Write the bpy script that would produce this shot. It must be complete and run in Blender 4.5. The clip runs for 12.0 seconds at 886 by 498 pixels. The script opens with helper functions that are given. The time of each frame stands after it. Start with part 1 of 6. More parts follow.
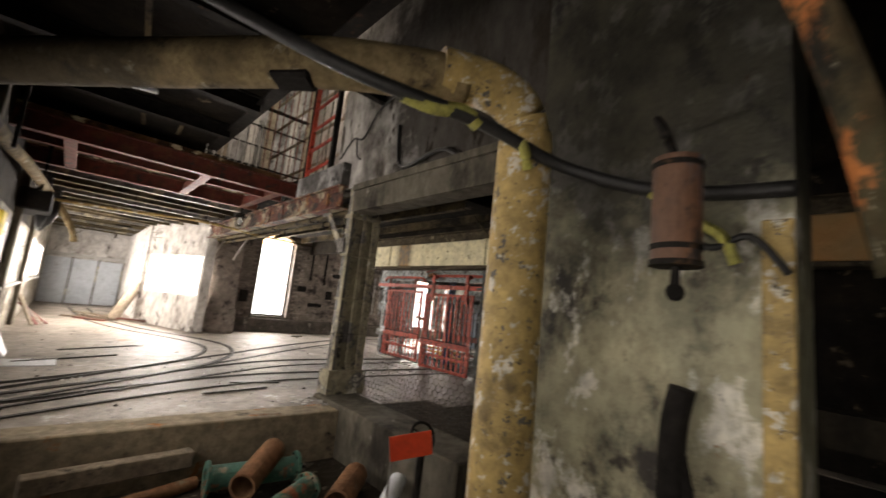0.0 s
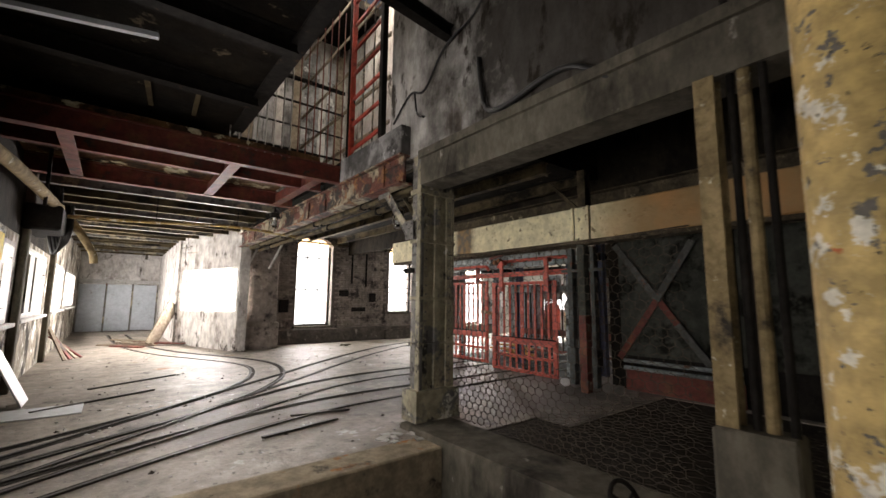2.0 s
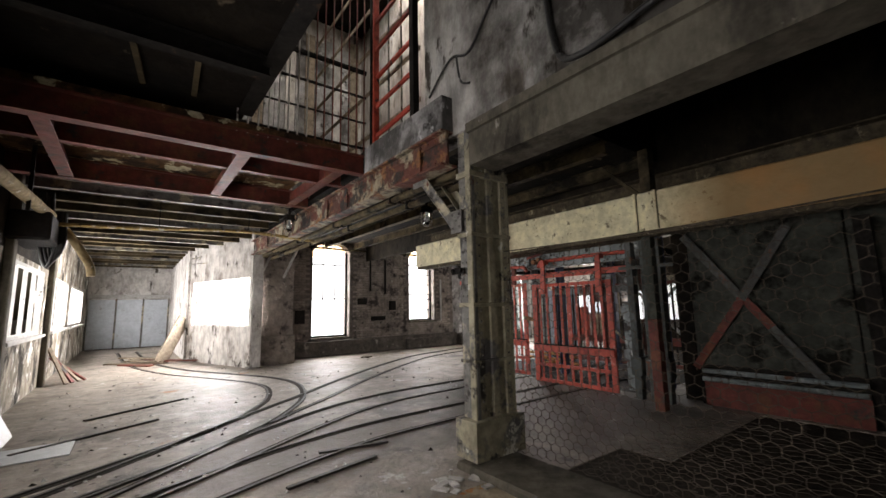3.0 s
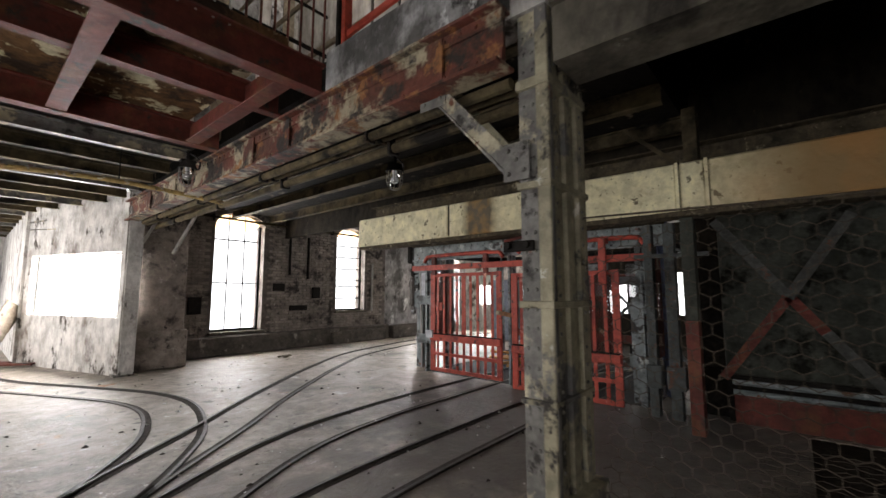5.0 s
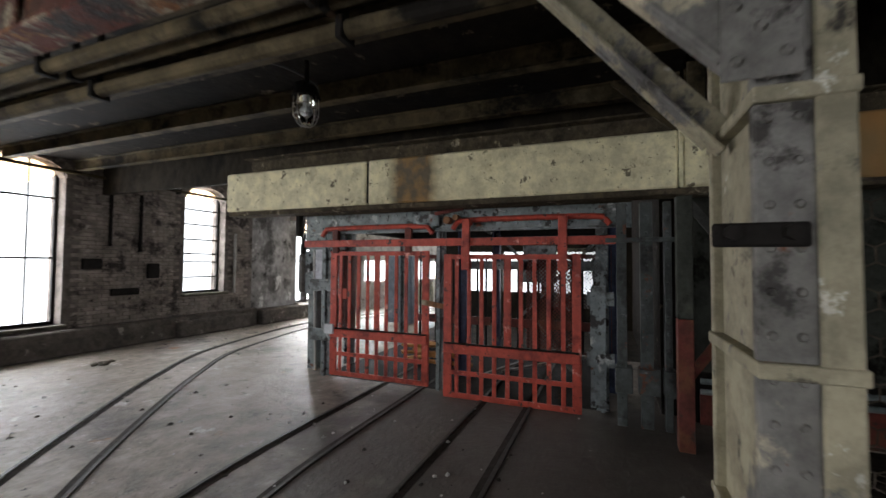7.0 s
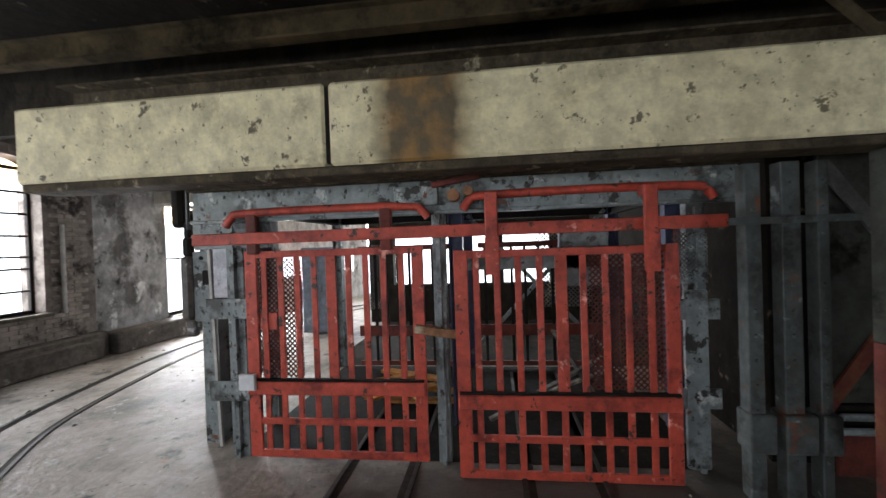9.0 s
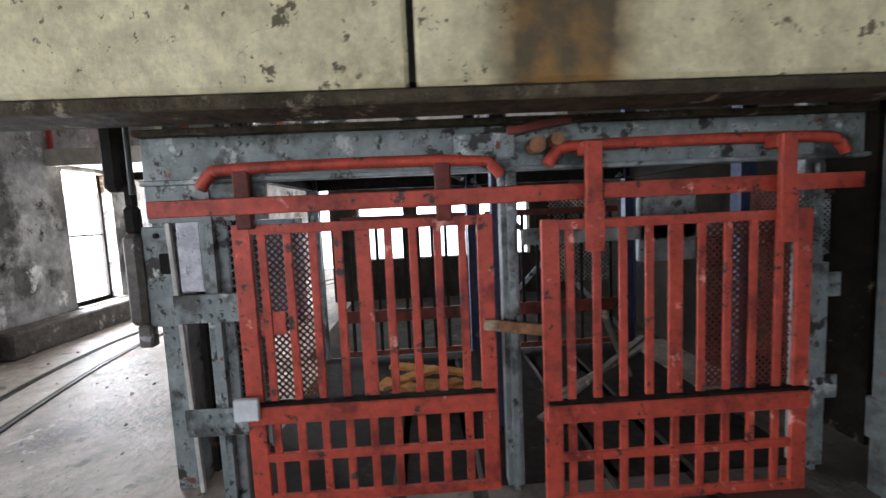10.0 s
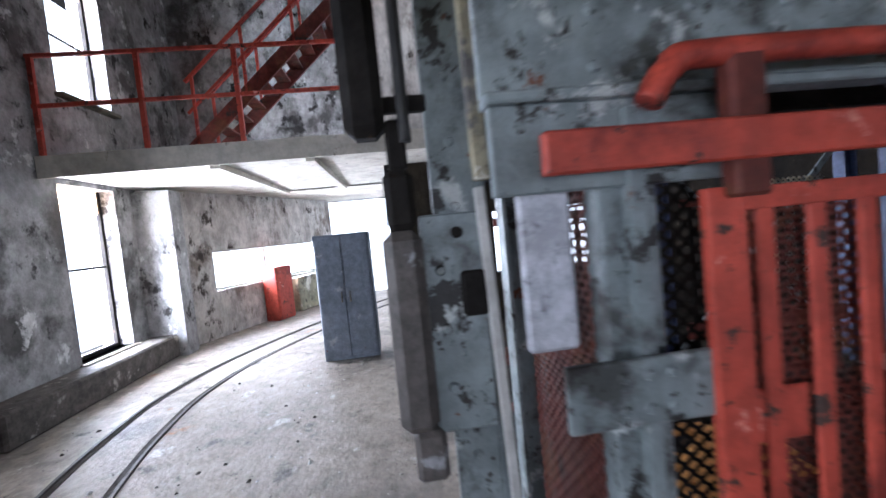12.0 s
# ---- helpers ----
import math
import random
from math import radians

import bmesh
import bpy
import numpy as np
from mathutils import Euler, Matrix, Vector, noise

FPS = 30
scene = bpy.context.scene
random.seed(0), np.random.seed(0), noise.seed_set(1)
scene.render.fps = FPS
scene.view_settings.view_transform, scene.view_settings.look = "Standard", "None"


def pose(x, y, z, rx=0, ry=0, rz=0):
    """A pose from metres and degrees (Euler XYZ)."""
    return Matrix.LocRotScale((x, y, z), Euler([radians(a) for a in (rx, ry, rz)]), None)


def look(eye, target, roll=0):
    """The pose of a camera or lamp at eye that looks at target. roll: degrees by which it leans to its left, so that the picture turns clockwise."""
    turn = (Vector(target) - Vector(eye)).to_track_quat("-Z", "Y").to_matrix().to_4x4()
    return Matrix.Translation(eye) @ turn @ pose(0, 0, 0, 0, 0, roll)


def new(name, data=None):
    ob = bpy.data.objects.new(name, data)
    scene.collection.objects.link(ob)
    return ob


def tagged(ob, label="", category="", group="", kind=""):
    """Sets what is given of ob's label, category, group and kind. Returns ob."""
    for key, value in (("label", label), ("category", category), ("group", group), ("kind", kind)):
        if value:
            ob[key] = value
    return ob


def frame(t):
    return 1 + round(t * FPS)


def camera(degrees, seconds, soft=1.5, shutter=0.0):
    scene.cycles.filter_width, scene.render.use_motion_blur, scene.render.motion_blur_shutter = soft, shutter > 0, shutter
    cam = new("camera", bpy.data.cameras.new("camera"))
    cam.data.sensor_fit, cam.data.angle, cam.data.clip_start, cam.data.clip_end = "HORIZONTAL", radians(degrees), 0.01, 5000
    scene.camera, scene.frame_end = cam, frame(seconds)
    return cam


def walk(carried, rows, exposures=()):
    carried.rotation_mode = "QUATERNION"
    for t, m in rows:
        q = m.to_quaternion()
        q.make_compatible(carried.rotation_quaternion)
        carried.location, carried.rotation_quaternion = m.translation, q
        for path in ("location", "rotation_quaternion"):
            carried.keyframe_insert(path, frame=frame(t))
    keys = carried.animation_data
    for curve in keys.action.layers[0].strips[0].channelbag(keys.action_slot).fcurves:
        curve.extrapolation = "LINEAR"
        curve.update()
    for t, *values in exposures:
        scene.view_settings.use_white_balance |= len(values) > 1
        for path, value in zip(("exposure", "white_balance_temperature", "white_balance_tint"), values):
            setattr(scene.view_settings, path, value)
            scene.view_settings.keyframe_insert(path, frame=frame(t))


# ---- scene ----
cam = camera(94.1, 12.0, shutter=0.35)
ROWS = [
    (0.0, (0.114, -0.036, 1.444), (1.426, 1.447, 1.732), 6.0),
    (0.5, (0.276, 0.420, 1.374), (1.337, 2.103, 1.589), 4.6),
    (1.0, (0.400, 0.764, 1.344), (1.419, 2.474, 1.533), -0.9),
    (1.5, (0.377, 1.193, 1.361), (1.548, 2.800, 1.581), 0.5),
    (2.0, (0.390, 1.652, 1.414), (1.622, 3.208, 1.663), 0.5),
    (2.5, (0.484, 2.155, 1.425), (1.672, 3.742, 1.690), -1.1),
    (4.5, (0.963, 4.106, 1.484), (2.326, 5.543, 1.765), -1.1),
    (5.0, (1.095, 4.604, 1.507), (2.606, 5.897, 1.717), 0.0),
    (5.5, (1.246, 5.092, 1.536), (2.756, 6.390, 1.734), 0.6),
    (6.0, (1.422, 5.499, 1.730), (3.027, 6.689, 1.824), 2.7),
    (6.5, (1.611, 5.861, 1.711), (3.340, 6.858, 1.842), 1.0),
    (7.0, (1.942, 6.140, 1.694), (3.796, 6.888, 1.766), 0.4),
    (7.5, (2.389, 6.495, 1.714), (4.284, 7.135, 1.761), -0.4),
    (9.5, (4.055, 8.299, 1.892), (6.051, 8.371, 1.793), -2.2),
    (10.0, (4.474, 8.817, 1.892), (6.464, 8.738, 1.714), -2.6),
    (10.5, (4.855, 9.316, 1.837), (6.844, 9.194, 1.665), -3.1),
    (11.0, (5.256, 9.850, 1.864), (7.244, 9.775, 1.660), -5.3),
    (11.5, (5.557, 10.328, 1.896), (7.544, 10.173, 1.730), -6.8),
    (12.0, (6.064, 10.788, 1.837), (8.050, 10.575, 1.735), -5.7),
]
EXPOSURES = ((0.0, -0.25, 7900, 16), (1.0, -0.2, 7800, 16), (2.5, -0.6, 7200, 15), (4.5, -0.7, 7000, 14), (7.5, -1.0, 6500, 11), (10.0, -0.45, 6200, 12), (12.0, -0.65, 5600, 15))
walk(cam, [(t, look(eye, target, roll)) for t, eye, target, roll in ROWS], EXPOSURES)

# ---- world and exposure ----
world = bpy.data.worlds.new("overcast_sky")
scene.world = world
world.use_nodes = True
wn = world.node_tree.nodes
sky = wn.new("ShaderNodeTexSky")
sky.sky_type, sky.sun_disc = "NISHITA", False
sky.dust_density, sky.ozone_density = 7.0, 0.3
sky.sun_elevation, sky.sun_rotation = radians(42), radians(285)
world.node_tree.links.new(sky.outputs[0], wn["Background"].inputs[0])
wn["Background"].inputs[1].default_value = 0.07
sun_data = bpy.data.lights.new("sun", "SUN")
sun_data.energy, sun_data.angle, sun_data.color = 0.8, radians(12), (1.0, 0.95, 0.88)
sun = new("sun", sun_data)
sun.matrix_world = look((-30, 6, 30), (0, 14, 0))


def window_light(x, y, z, width, height, facing, watts, color=(0.93, 0.96, 1.0)):
    """Sky light that enters through one opening; facing: degrees about z, 0 sends the light to +y."""
    d = bpy.data.lights.new("window_light", "AREA")
    d.shape, d.size, d.size_y, d.energy, d.color = "RECTANGLE", width, height, watts, color
    ob = new("window_light", d)
    ob.matrix_world = pose(x, y, z, 90, 0, facing)
    return ob


# ---- materials ----
def link(nt, a, b):
    nt.links.new(a, b)


def surf(name, a, b, scale=3.0, rough=0.8, metal=0.0, patches=(), bump=0.3, fine=40.0, streak=0.0, vary=0.0, grime=0.32):
    """Two-tone worn surface; patches: (colour, scale, threshold, softness[, roughness]) of stains, rust, bare spots; streak stretches them downwards."""
    m = bpy.data.materials.new(name)
    m.use_nodes = True
    nt = m.node_tree
    n = nt.nodes
    bsdf = n["Principled BSDF"]
    geo = n.new("ShaderNodeNewGeometry")
    mapped = n.new("ShaderNodeMapping")
    mapped.inputs["Scale"].default_value = (1, 1, 1.0 - 0.85 * streak)
    link(nt, geo.outputs["Position"], mapped.inputs["Vector"])

    def cloud(s, detail=6.0, src=None, rough_=0.6):
        t = n.new("ShaderNodeTexNoise")
        t.inputs["Scale"].default_value, t.inputs["Detail"].default_value, t.inputs["Roughness"].default_value = s, detail, rough_
        link(nt, src or geo.outputs["Position"], t.inputs["Vector"])
        return t.outputs["Fac"]

    def ramp(fac, lo, hi):
        r = n.new("ShaderNodeMapRange")
        r.inputs["From Min"].default_value, r.inputs["From Max"].default_value = lo, hi
        link(nt, fac, r.inputs["Value"])
        return r.outputs["Result"]

    def mix(fac, c1, c2):
        x = n.new("ShaderNodeMix")
        x.data_type = "RGBA"
        link(nt, fac, x.inputs["Factor"])
        for c, sock in ((c1, x.inputs["A"]), (c2, x.inputs["B"])):
            if isinstance(c, tuple):
                sock.default_value = (*c, 1)
            else:
                link(nt, c, sock)
        return x.outputs["Result"]

    color = mix(ramp(cloud(scale, src=mapped.outputs["Vector"]), 0.35, 0.65), a, b)
    grain = ramp(cloud(fine, 3.0), 0.3, 0.75)
    dark = tuple(c * 0.72 for c in a)
    g2 = n.new("ShaderNodeMath")
    g2.operation = "MULTIPLY"
    g2.inputs[1].default_value = 0.45
    link(nt, grain, g2.inputs[0])
    color = mix(g2.outputs[0], color, dark)
    rsock = None
    for i, (c, s, thr, soft, *r) in enumerate(patches):
        off = n.new("ShaderNodeVectorMath")
        off.operation = "ADD"
        off.inputs[1].default_value = (7.3 * (i + 1), 3.1 * i, 5.7 * i)
        link(nt, mapped.outputs["Vector"], off.inputs[0])
        f = ramp(cloud(s, 8.0, off.outputs["Vector"], 0.68), thr, thr + soft)
        color = mix(f, color, c)
        rsock = f if r else rsock
    # grit and grime over everything
    grit = ramp(cloud(max(scale * 3.3, 5.0), 10.0, mapped.outputs["Vector"], 0.72), 0.40, 0.60)
    gv = n.new("ShaderNodeMapRange")
    gv.inputs["To Min"].default_value, gv.inputs["To Max"].default_value = 1.0 - grime, 1.0 + grime * 0.35
    link(nt, grit, gv.inputs["Value"])
    gh = n.new("ShaderNodeHueSaturation")
    link(nt, gv.outputs["Result"], gh.inputs["Value"])
    link(nt, color, gh.inputs["Color"])
    color = gh.outputs["Color"]
    if vary:
        info = n.new("ShaderNodeObjectInfo")
        hsv = n.new("ShaderNodeHueSaturation")
        link(nt, ramp(info.outputs["Random"], -1.0 / vary * 0.5 + 0.5, 1.0 / vary * 0.5 + 0.5), hsv.inputs["Value"])
        hv = n.new("ShaderNodeMath")
        hv.operation = "MULTIPLY_ADD"
        hv.inputs[1].default_value, hv.inputs[2].default_value = vary, 1.0 - vary / 2
        link(nt, info.outputs["Random"], hv.inputs[0])
        link(nt, hv.outputs[0], hsv.inputs["Value"])
        link(nt, color, hsv.inputs["Color"])
        color = hsv.outputs["Color"]
    link(nt, color, bsdf.inputs["Base Color"])
    bsdf.inputs["Metallic"].default_value = metal
    bsdf.inputs["Specular IOR Level"].default_value = 0.1 if rough >= 0.8 else 0.35
    rr = n.new("ShaderNodeMapRange")
    rr.inputs["To Min"].default_value, rr.inputs["To Max"].default_value = max(rough - 0.12, 0.05), min(rough + 0.15, 1.0)
    link(nt, cloud(scale * 4), rr.inputs["Value"])
    link(nt, rr.outputs["Result"], bsdf.inputs["Roughness"])
    b1 = n.new("ShaderNodeBump")
    b1.inputs["Strength"].default_value, b1.inputs["Distance"].default_value = bump, 0.02
    add = n.new("ShaderNodeMath")
    link(nt, cloud(fine * 0.35, 8.0), add.inputs[0])
    link(nt, cloud(scale * 1.7, 5.0), add.inputs[1])
    link(nt, add.outputs[0], b1.inputs["Height"])
    link(nt, b1.outputs["Normal"], bsdf.inputs["Normal"])
    return m


RUST = (0.13, 0.045, 0.02)
DIRT = (0.035, 0.03, 0.025)
M_FLOOR = surf("worn_concrete_floor", (0.33, 0.285, 0.24), (0.21, 0.18, 0.15), 1.1, 0.57, patches=(((0.085, 0.07, 0.058), 0.6, 0.52, 0.16), ((0.05, 0.042, 0.035), 2.6, 0.60, 0.07), ((0.24, 0.11, 0.045), 1.4, 0.63, 0.06), ((0.46, 0.43, 0.39), 3.0, 0.62, 0.05), ((0.05, 0.042, 0.036), 11, 0.63, 0.03), ((0.5, 0.47, 0.43), 16, 0.66, 0.02)), bump=0.7, fine=45)
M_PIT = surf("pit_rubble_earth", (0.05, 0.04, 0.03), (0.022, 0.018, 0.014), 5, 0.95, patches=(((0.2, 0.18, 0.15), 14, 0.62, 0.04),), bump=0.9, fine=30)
M_CONC = surf("stained_concrete", (0.15, 0.135, 0.105), (0.085, 0.075, 0.06), 1.8, 0.9, patches=(((0.035, 0.03, 0.025), 1.6, 0.52, 0.14), ((0.30, 0.28, 0.24), 5, 0.65, 0.05)), bump=0.5, streak=0.6)
M_LEDGE = surf("worn_ledge_concrete", (0.34, 0.28, 0.195), (0.20, 0.16, 0.11), 2.2, 0.85, patches=(((0.33, 0.14, 0.05), 2.5, 0.6, 0.06), (DIRT, 3, 0.6, 0.1)), bump=0.5)
M_PLASTER = surf("peeling_whitewash", (0.62, 0.60, 0.57), (0.42, 0.39, 0.36), 1.6, 0.92, patches=(((0.22, 0.19, 0.165), 1.5, 0.54, 0.10), ((0.07, 0.06, 0.052), 2.6, 0.58, 0.06)), bump=0.6, streak=0.45, fine=28)
M_GRIME = surf("grimy_peeling_plaster", (0.34, 0.30, 0.24), (0.16, 0.14, 0.115), 1.6, 0.92, patches=(((0.66, 0.63, 0.57), 1.7, 0.52, 0.07), ((0.035, 0.03, 0.025), 1.5, 0.51, 0.10), ((0.62, 0.60, 0.55), 4.5, 0.60, 0.04), ((0.03, 0.026, 0.02), 6, 0.61, 0.03)), bump=0.7, streak=0.3, fine=28)
M_HALL = surf("mouldy_whitewash", (0.40, 0.39, 0.385), (0.22, 0.215, 0.21), 1.1, 0.92, patches=(((0.10, 0.095, 0.09), 0.9, 0.49, 0.10), ((0.035, 0.032, 0.03), 2.6, 0.56, 0.07), ((0.58, 0.57, 0.56), 2.2, 0.61, 0.05)), bump=0.8, streak=0.25, fine=24)
# Concrete taken near black, so unlit walls carry their shade in the colour.
M_DIMCONC = surf("shade_darkened_concrete", (0.030, 0.024, 0.017), (0.012, 0.010, 0.007), 2.2, 0.95, patches=(((0.007, 0.006, 0.005), 1.6, 0.5, 0.12), ((0.13, 0.095, 0.058), 3.5, 0.64, 0.08)), bump=0.6, streak=0.6)
M_BRICKW = surf("sooty_brickwork", (0.33, 0.285, 0.25), (0.20, 0.17, 0.15), 1.9, 0.93, patches=(((0.045, 0.038, 0.035), 2.2, 0.53, 0.10), ((0.44, 0.40, 0.365), 5, 0.60, 0.07), ((0.03, 0.026, 0.024), 7, 0.63, 0.03)), bump=0.8, fine=22, vary=0.16)
M_MORTAR = surf("sooty_mortar", (0.20, 0.175, 0.155), (0.11, 0.095, 0.085), 2.0, 0.95, patches=(((0.04, 0.035, 0.03), 2.2, 0.54, 0.10),), bump=0.8)
M_PLINTH = surf("damp_plinth", (0.13, 0.115, 0.10), (0.07, 0.062, 0.056), 2.5, 0.9, patches=(((0.28, 0.26, 0.23), 3, 0.6, 0.06),), bump=0.7)
M_YWALL = surf("yellowed_concrete", (0.44, 0.40, 0.26), (0.27, 0.265, 0.18), 1.4, 0.6, patches=((DIRT, 1.6, 0.53, 0.14), ((0.72, 0.69, 0.60), 2.3, 0.54, 0.06), ((0.05, 0.04, 0.03), 3.3, 0.57, 0.08), ((0.30, 0.13, 0.04), 5, 0.66, 0.04)), bump=0.6, streak=0.3)
M_YCOL = surf("flaking_ochre_paint", (0.52, 0.365, 0.14), (0.36, 0.25, 0.092), 2.6, 0.6, patches=(((0.62, 0.58, 0.49), 8.5, 0.56, 0.03), ((0.11, 0.10, 0.085), 9.0, 0.60, 0.02), ((0.045, 0.04, 0.03), 13, 0.62, 0.02), ((0.42, 0.11, 0.03), 6, 0.67, 0.02), ((0.2, 0.14, 0.06), 2.0, 0.56, 0.12)), bump=0.5, fine=26)
M_BEAM = surf("cream_painted_steel", (0.78, 0.71, 0.46), (0.66, 0.59, 0.37), 1.2, 0.55, patches=(((0.35, 0.29, 0.16), 2.3, 0.58, 0.14), ((0.16, 0.13, 0.08), 7, 0.615, 0.012), ((0.22, 0.19, 0.11), 15, 0.63, 0.015)), bump=1.0, fine=16, grime=0.26)


def stain_band(m, y0, y1, soft, tones, rough_scale):
    """A soft-edged rusty burn across the paint between y0 and y1; also tones a length down."""
    nt = m.node_tree
    n = nt.nodes
    bsdf = n["Principled BSDF"]
    old = bsdf.inputs["Base Color"].links[0].from_socket
    geo = n.new("ShaderNodeNewGeometry")
    sep = n.new("ShaderNodeSeparateXYZ")
    link(nt, geo.outputs["Position"], sep.inputs[0])
    tex = n.new("ShaderNodeTexNoise")
    tex.inputs["Scale"].default_value, tex.inputs["Detail"].default_value = rough_scale, 6
    link(nt, geo.outputs["Position"], tex.inputs["Vector"])
    off = n.new("ShaderNodeMath")
    off.operation = "SUBTRACT"
    off.inputs[1].default_value = (y0 + y1) / 2
    link(nt, sep.outputs["Y"], off.inputs[0])
    ab = n.new("ShaderNodeMath")
    ab.operation = "ABSOLUTE"
    link(nt, off.outputs[0], ab.inputs[0])
    wob = n.new("ShaderNodeMath")
    wob.operation = "MULTIPLY_ADD"
    wob.inputs[1].default_value = 0.16
    link(nt, tex.outputs["Fac"], wob.inputs[0])
    link(nt, ab.outputs[0], wob.inputs[2])
    mask = n.new("ShaderNodeMapRange")
    half = (y1 - y0) / 2 + 0.08
    mask.inputs["From Min"].default_value, mask.inputs["From Max"].default_value = half + soft, half - soft
    link(nt, wob.outputs[0], mask.inputs["Value"])
    tone = n.new("ShaderNodeMix")
    tone.data_type = "RGBA"
    tone.inputs["A"].default_value, tone.inputs["B"].default_value = (*tones[0], 1), (*tones[1], 1)
    r2 = n.new("ShaderNodeMapRange")
    r2.inputs["From Min"].default_value, r2.inputs["From Max"].default_value = 0.42, 0.62
    link(nt, tex.outputs["Fac"], r2.inputs["Value"])
    link(nt, r2.outputs[0], tone.inputs["Factor"])
    mx = n.new("ShaderNodeMix")
    mx.data_type = "RGBA"
    link(nt, mask.outputs[0], mx.inputs["Factor"])
    link(nt, old, mx.inputs["A"])
    link(nt, tone.outputs["Result"], mx.inputs["B"])
    link(nt, mx.outputs["Result"], bsdf.inputs["Base Color"])


stain_band(M_BEAM, 7.95, 8.50, 0.09, ((0.10, 0.078, 0.045), (0.24, 0.135, 0.045)), 6.0)
# Orange-brown tone on the south length, also painting in the dim bay.
stain_band(M_BEAM, -1.0, 4.9, 0.5, ((0.30, 0.19, 0.08), (0.38, 0.20, 0.07)), 2.0)


def dirt_shade_blot(m, cx, cy, rx, ry, tone, cz=0.0, rz=0.0):
    """Oil or coal dirt, mould, or painted-in shade round a centre, with a ragged edge."""
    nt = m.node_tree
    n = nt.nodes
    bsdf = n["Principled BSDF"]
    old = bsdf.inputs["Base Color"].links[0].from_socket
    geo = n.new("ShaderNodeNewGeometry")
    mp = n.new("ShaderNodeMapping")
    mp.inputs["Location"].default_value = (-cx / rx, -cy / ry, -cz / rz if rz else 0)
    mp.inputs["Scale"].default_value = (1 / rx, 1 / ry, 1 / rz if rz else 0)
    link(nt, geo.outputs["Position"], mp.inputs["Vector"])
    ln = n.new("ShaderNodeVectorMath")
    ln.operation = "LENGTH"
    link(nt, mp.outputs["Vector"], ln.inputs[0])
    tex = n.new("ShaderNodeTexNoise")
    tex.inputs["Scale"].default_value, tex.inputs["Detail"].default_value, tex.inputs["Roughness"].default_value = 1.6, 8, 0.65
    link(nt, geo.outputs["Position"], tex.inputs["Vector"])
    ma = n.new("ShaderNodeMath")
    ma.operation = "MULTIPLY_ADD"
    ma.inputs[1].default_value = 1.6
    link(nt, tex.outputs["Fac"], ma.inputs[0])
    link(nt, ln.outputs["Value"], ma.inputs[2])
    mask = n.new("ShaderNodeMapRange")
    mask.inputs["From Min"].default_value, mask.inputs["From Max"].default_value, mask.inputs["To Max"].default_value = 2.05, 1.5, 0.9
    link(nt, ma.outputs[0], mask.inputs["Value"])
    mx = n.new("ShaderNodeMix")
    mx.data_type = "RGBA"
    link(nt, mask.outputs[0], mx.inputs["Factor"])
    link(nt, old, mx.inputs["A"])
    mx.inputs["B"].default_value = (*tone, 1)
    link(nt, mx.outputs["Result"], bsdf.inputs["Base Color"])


dirt_shade_blot(M_FLOOR, 5.9, 7.0, 2.5, 2.5, (0.058, 0.05, 0.043))
# Black mould on the pier top, deepened to paint in the shade up there.
dirt_shade_blot(M_YWALL, 2.9, 1.0, 3.0, 1.8, (0.009, 0.008, 0.006), 3.4, 1.45)
dirt_shade_blot(M_FLOOR, 2.2, 7.2, 1.6, 1.0, (0.10, 0.082, 0.066))
M_BEAMDARK = surf("dark_beam_underside", (0.11, 0.088, 0.058), (0.045, 0.037, 0.027), 4, 0.9, patches=(((0.32, 0.28, 0.2), 5, 0.6, 0.06), ((0.03, 0.026, 0.02), 3, 0.56, 0.1)), bump=1.0)
M_RED = surf("red_gate_paint", (0.50, 0.072, 0.042), (0.38, 0.052, 0.032), 3.5, 0.5, patches=(((0.20, 0.026, 0.018), 2.6, 0.52, 0.12), ((0.05, 0.028, 0.022), 6, 0.605, 0.03), ((0.72, 0.30, 0.24), 5, 0.62, 0.06), ((0.03, 0.02, 0.017), 15, 0.64, 0.02)), bump=0.35, fine=32, grime=0.25)
M_REDOLD = surf("rusty_red_steel", (0.16, 0.03, 0.02), (0.085, 0.022, 0.015), 2.5, 0.65, patches=((RUST, 3, 0.52, 0.1), (DIRT, 4, 0.57, 0.08)), bump=0.4)
M_EDGE = surf("flaking_red_edge_beam", (0.15, 0.036, 0.022), (0.075, 0.04, 0.027), 2.2, 0.75, patches=(((0.34, 0.29, 0.20), 2.2, 0.50, 0.07), ((0.25, 0.11, 0.04), 4, 0.55, 0.06), ((0.028, 0.022, 0.018), 2.4, 0.51, 0.08)), bump=0.6)
M_GREY = surf("blue_grey_gloss_paint", (0.235, 0.268, 0.272), (0.155, 0.182, 0.185), 2.2, 0.42, patches=(((0.05, 0.053, 0.05), 2.2, 0.53, 0.09), ((0.46, 0.48, 0.47), 4, 0.59, 0.06), (RUST, 6, 0.63, 0.03), ((0.02, 0.018, 0.016), 4.2, 0.575, 0.035), ((0.03, 0.027, 0.024), 13, 0.62, 0.02)), bump=0.6, fine=22, grime=0.25)
M_STEEL = surf("weathered_grey_steel", (0.20, 0.19, 0.175), (0.12, 0.112, 0.10), 3, 0.6, 0.1, patches=(((0.42, 0.37, 0.26), 2.2, 0.54, 0.05), (RUST, 5, 0.62, 0.04), ((0.035, 0.03, 0.026), 3.4, 0.57, 0.06)), bump=0.3)
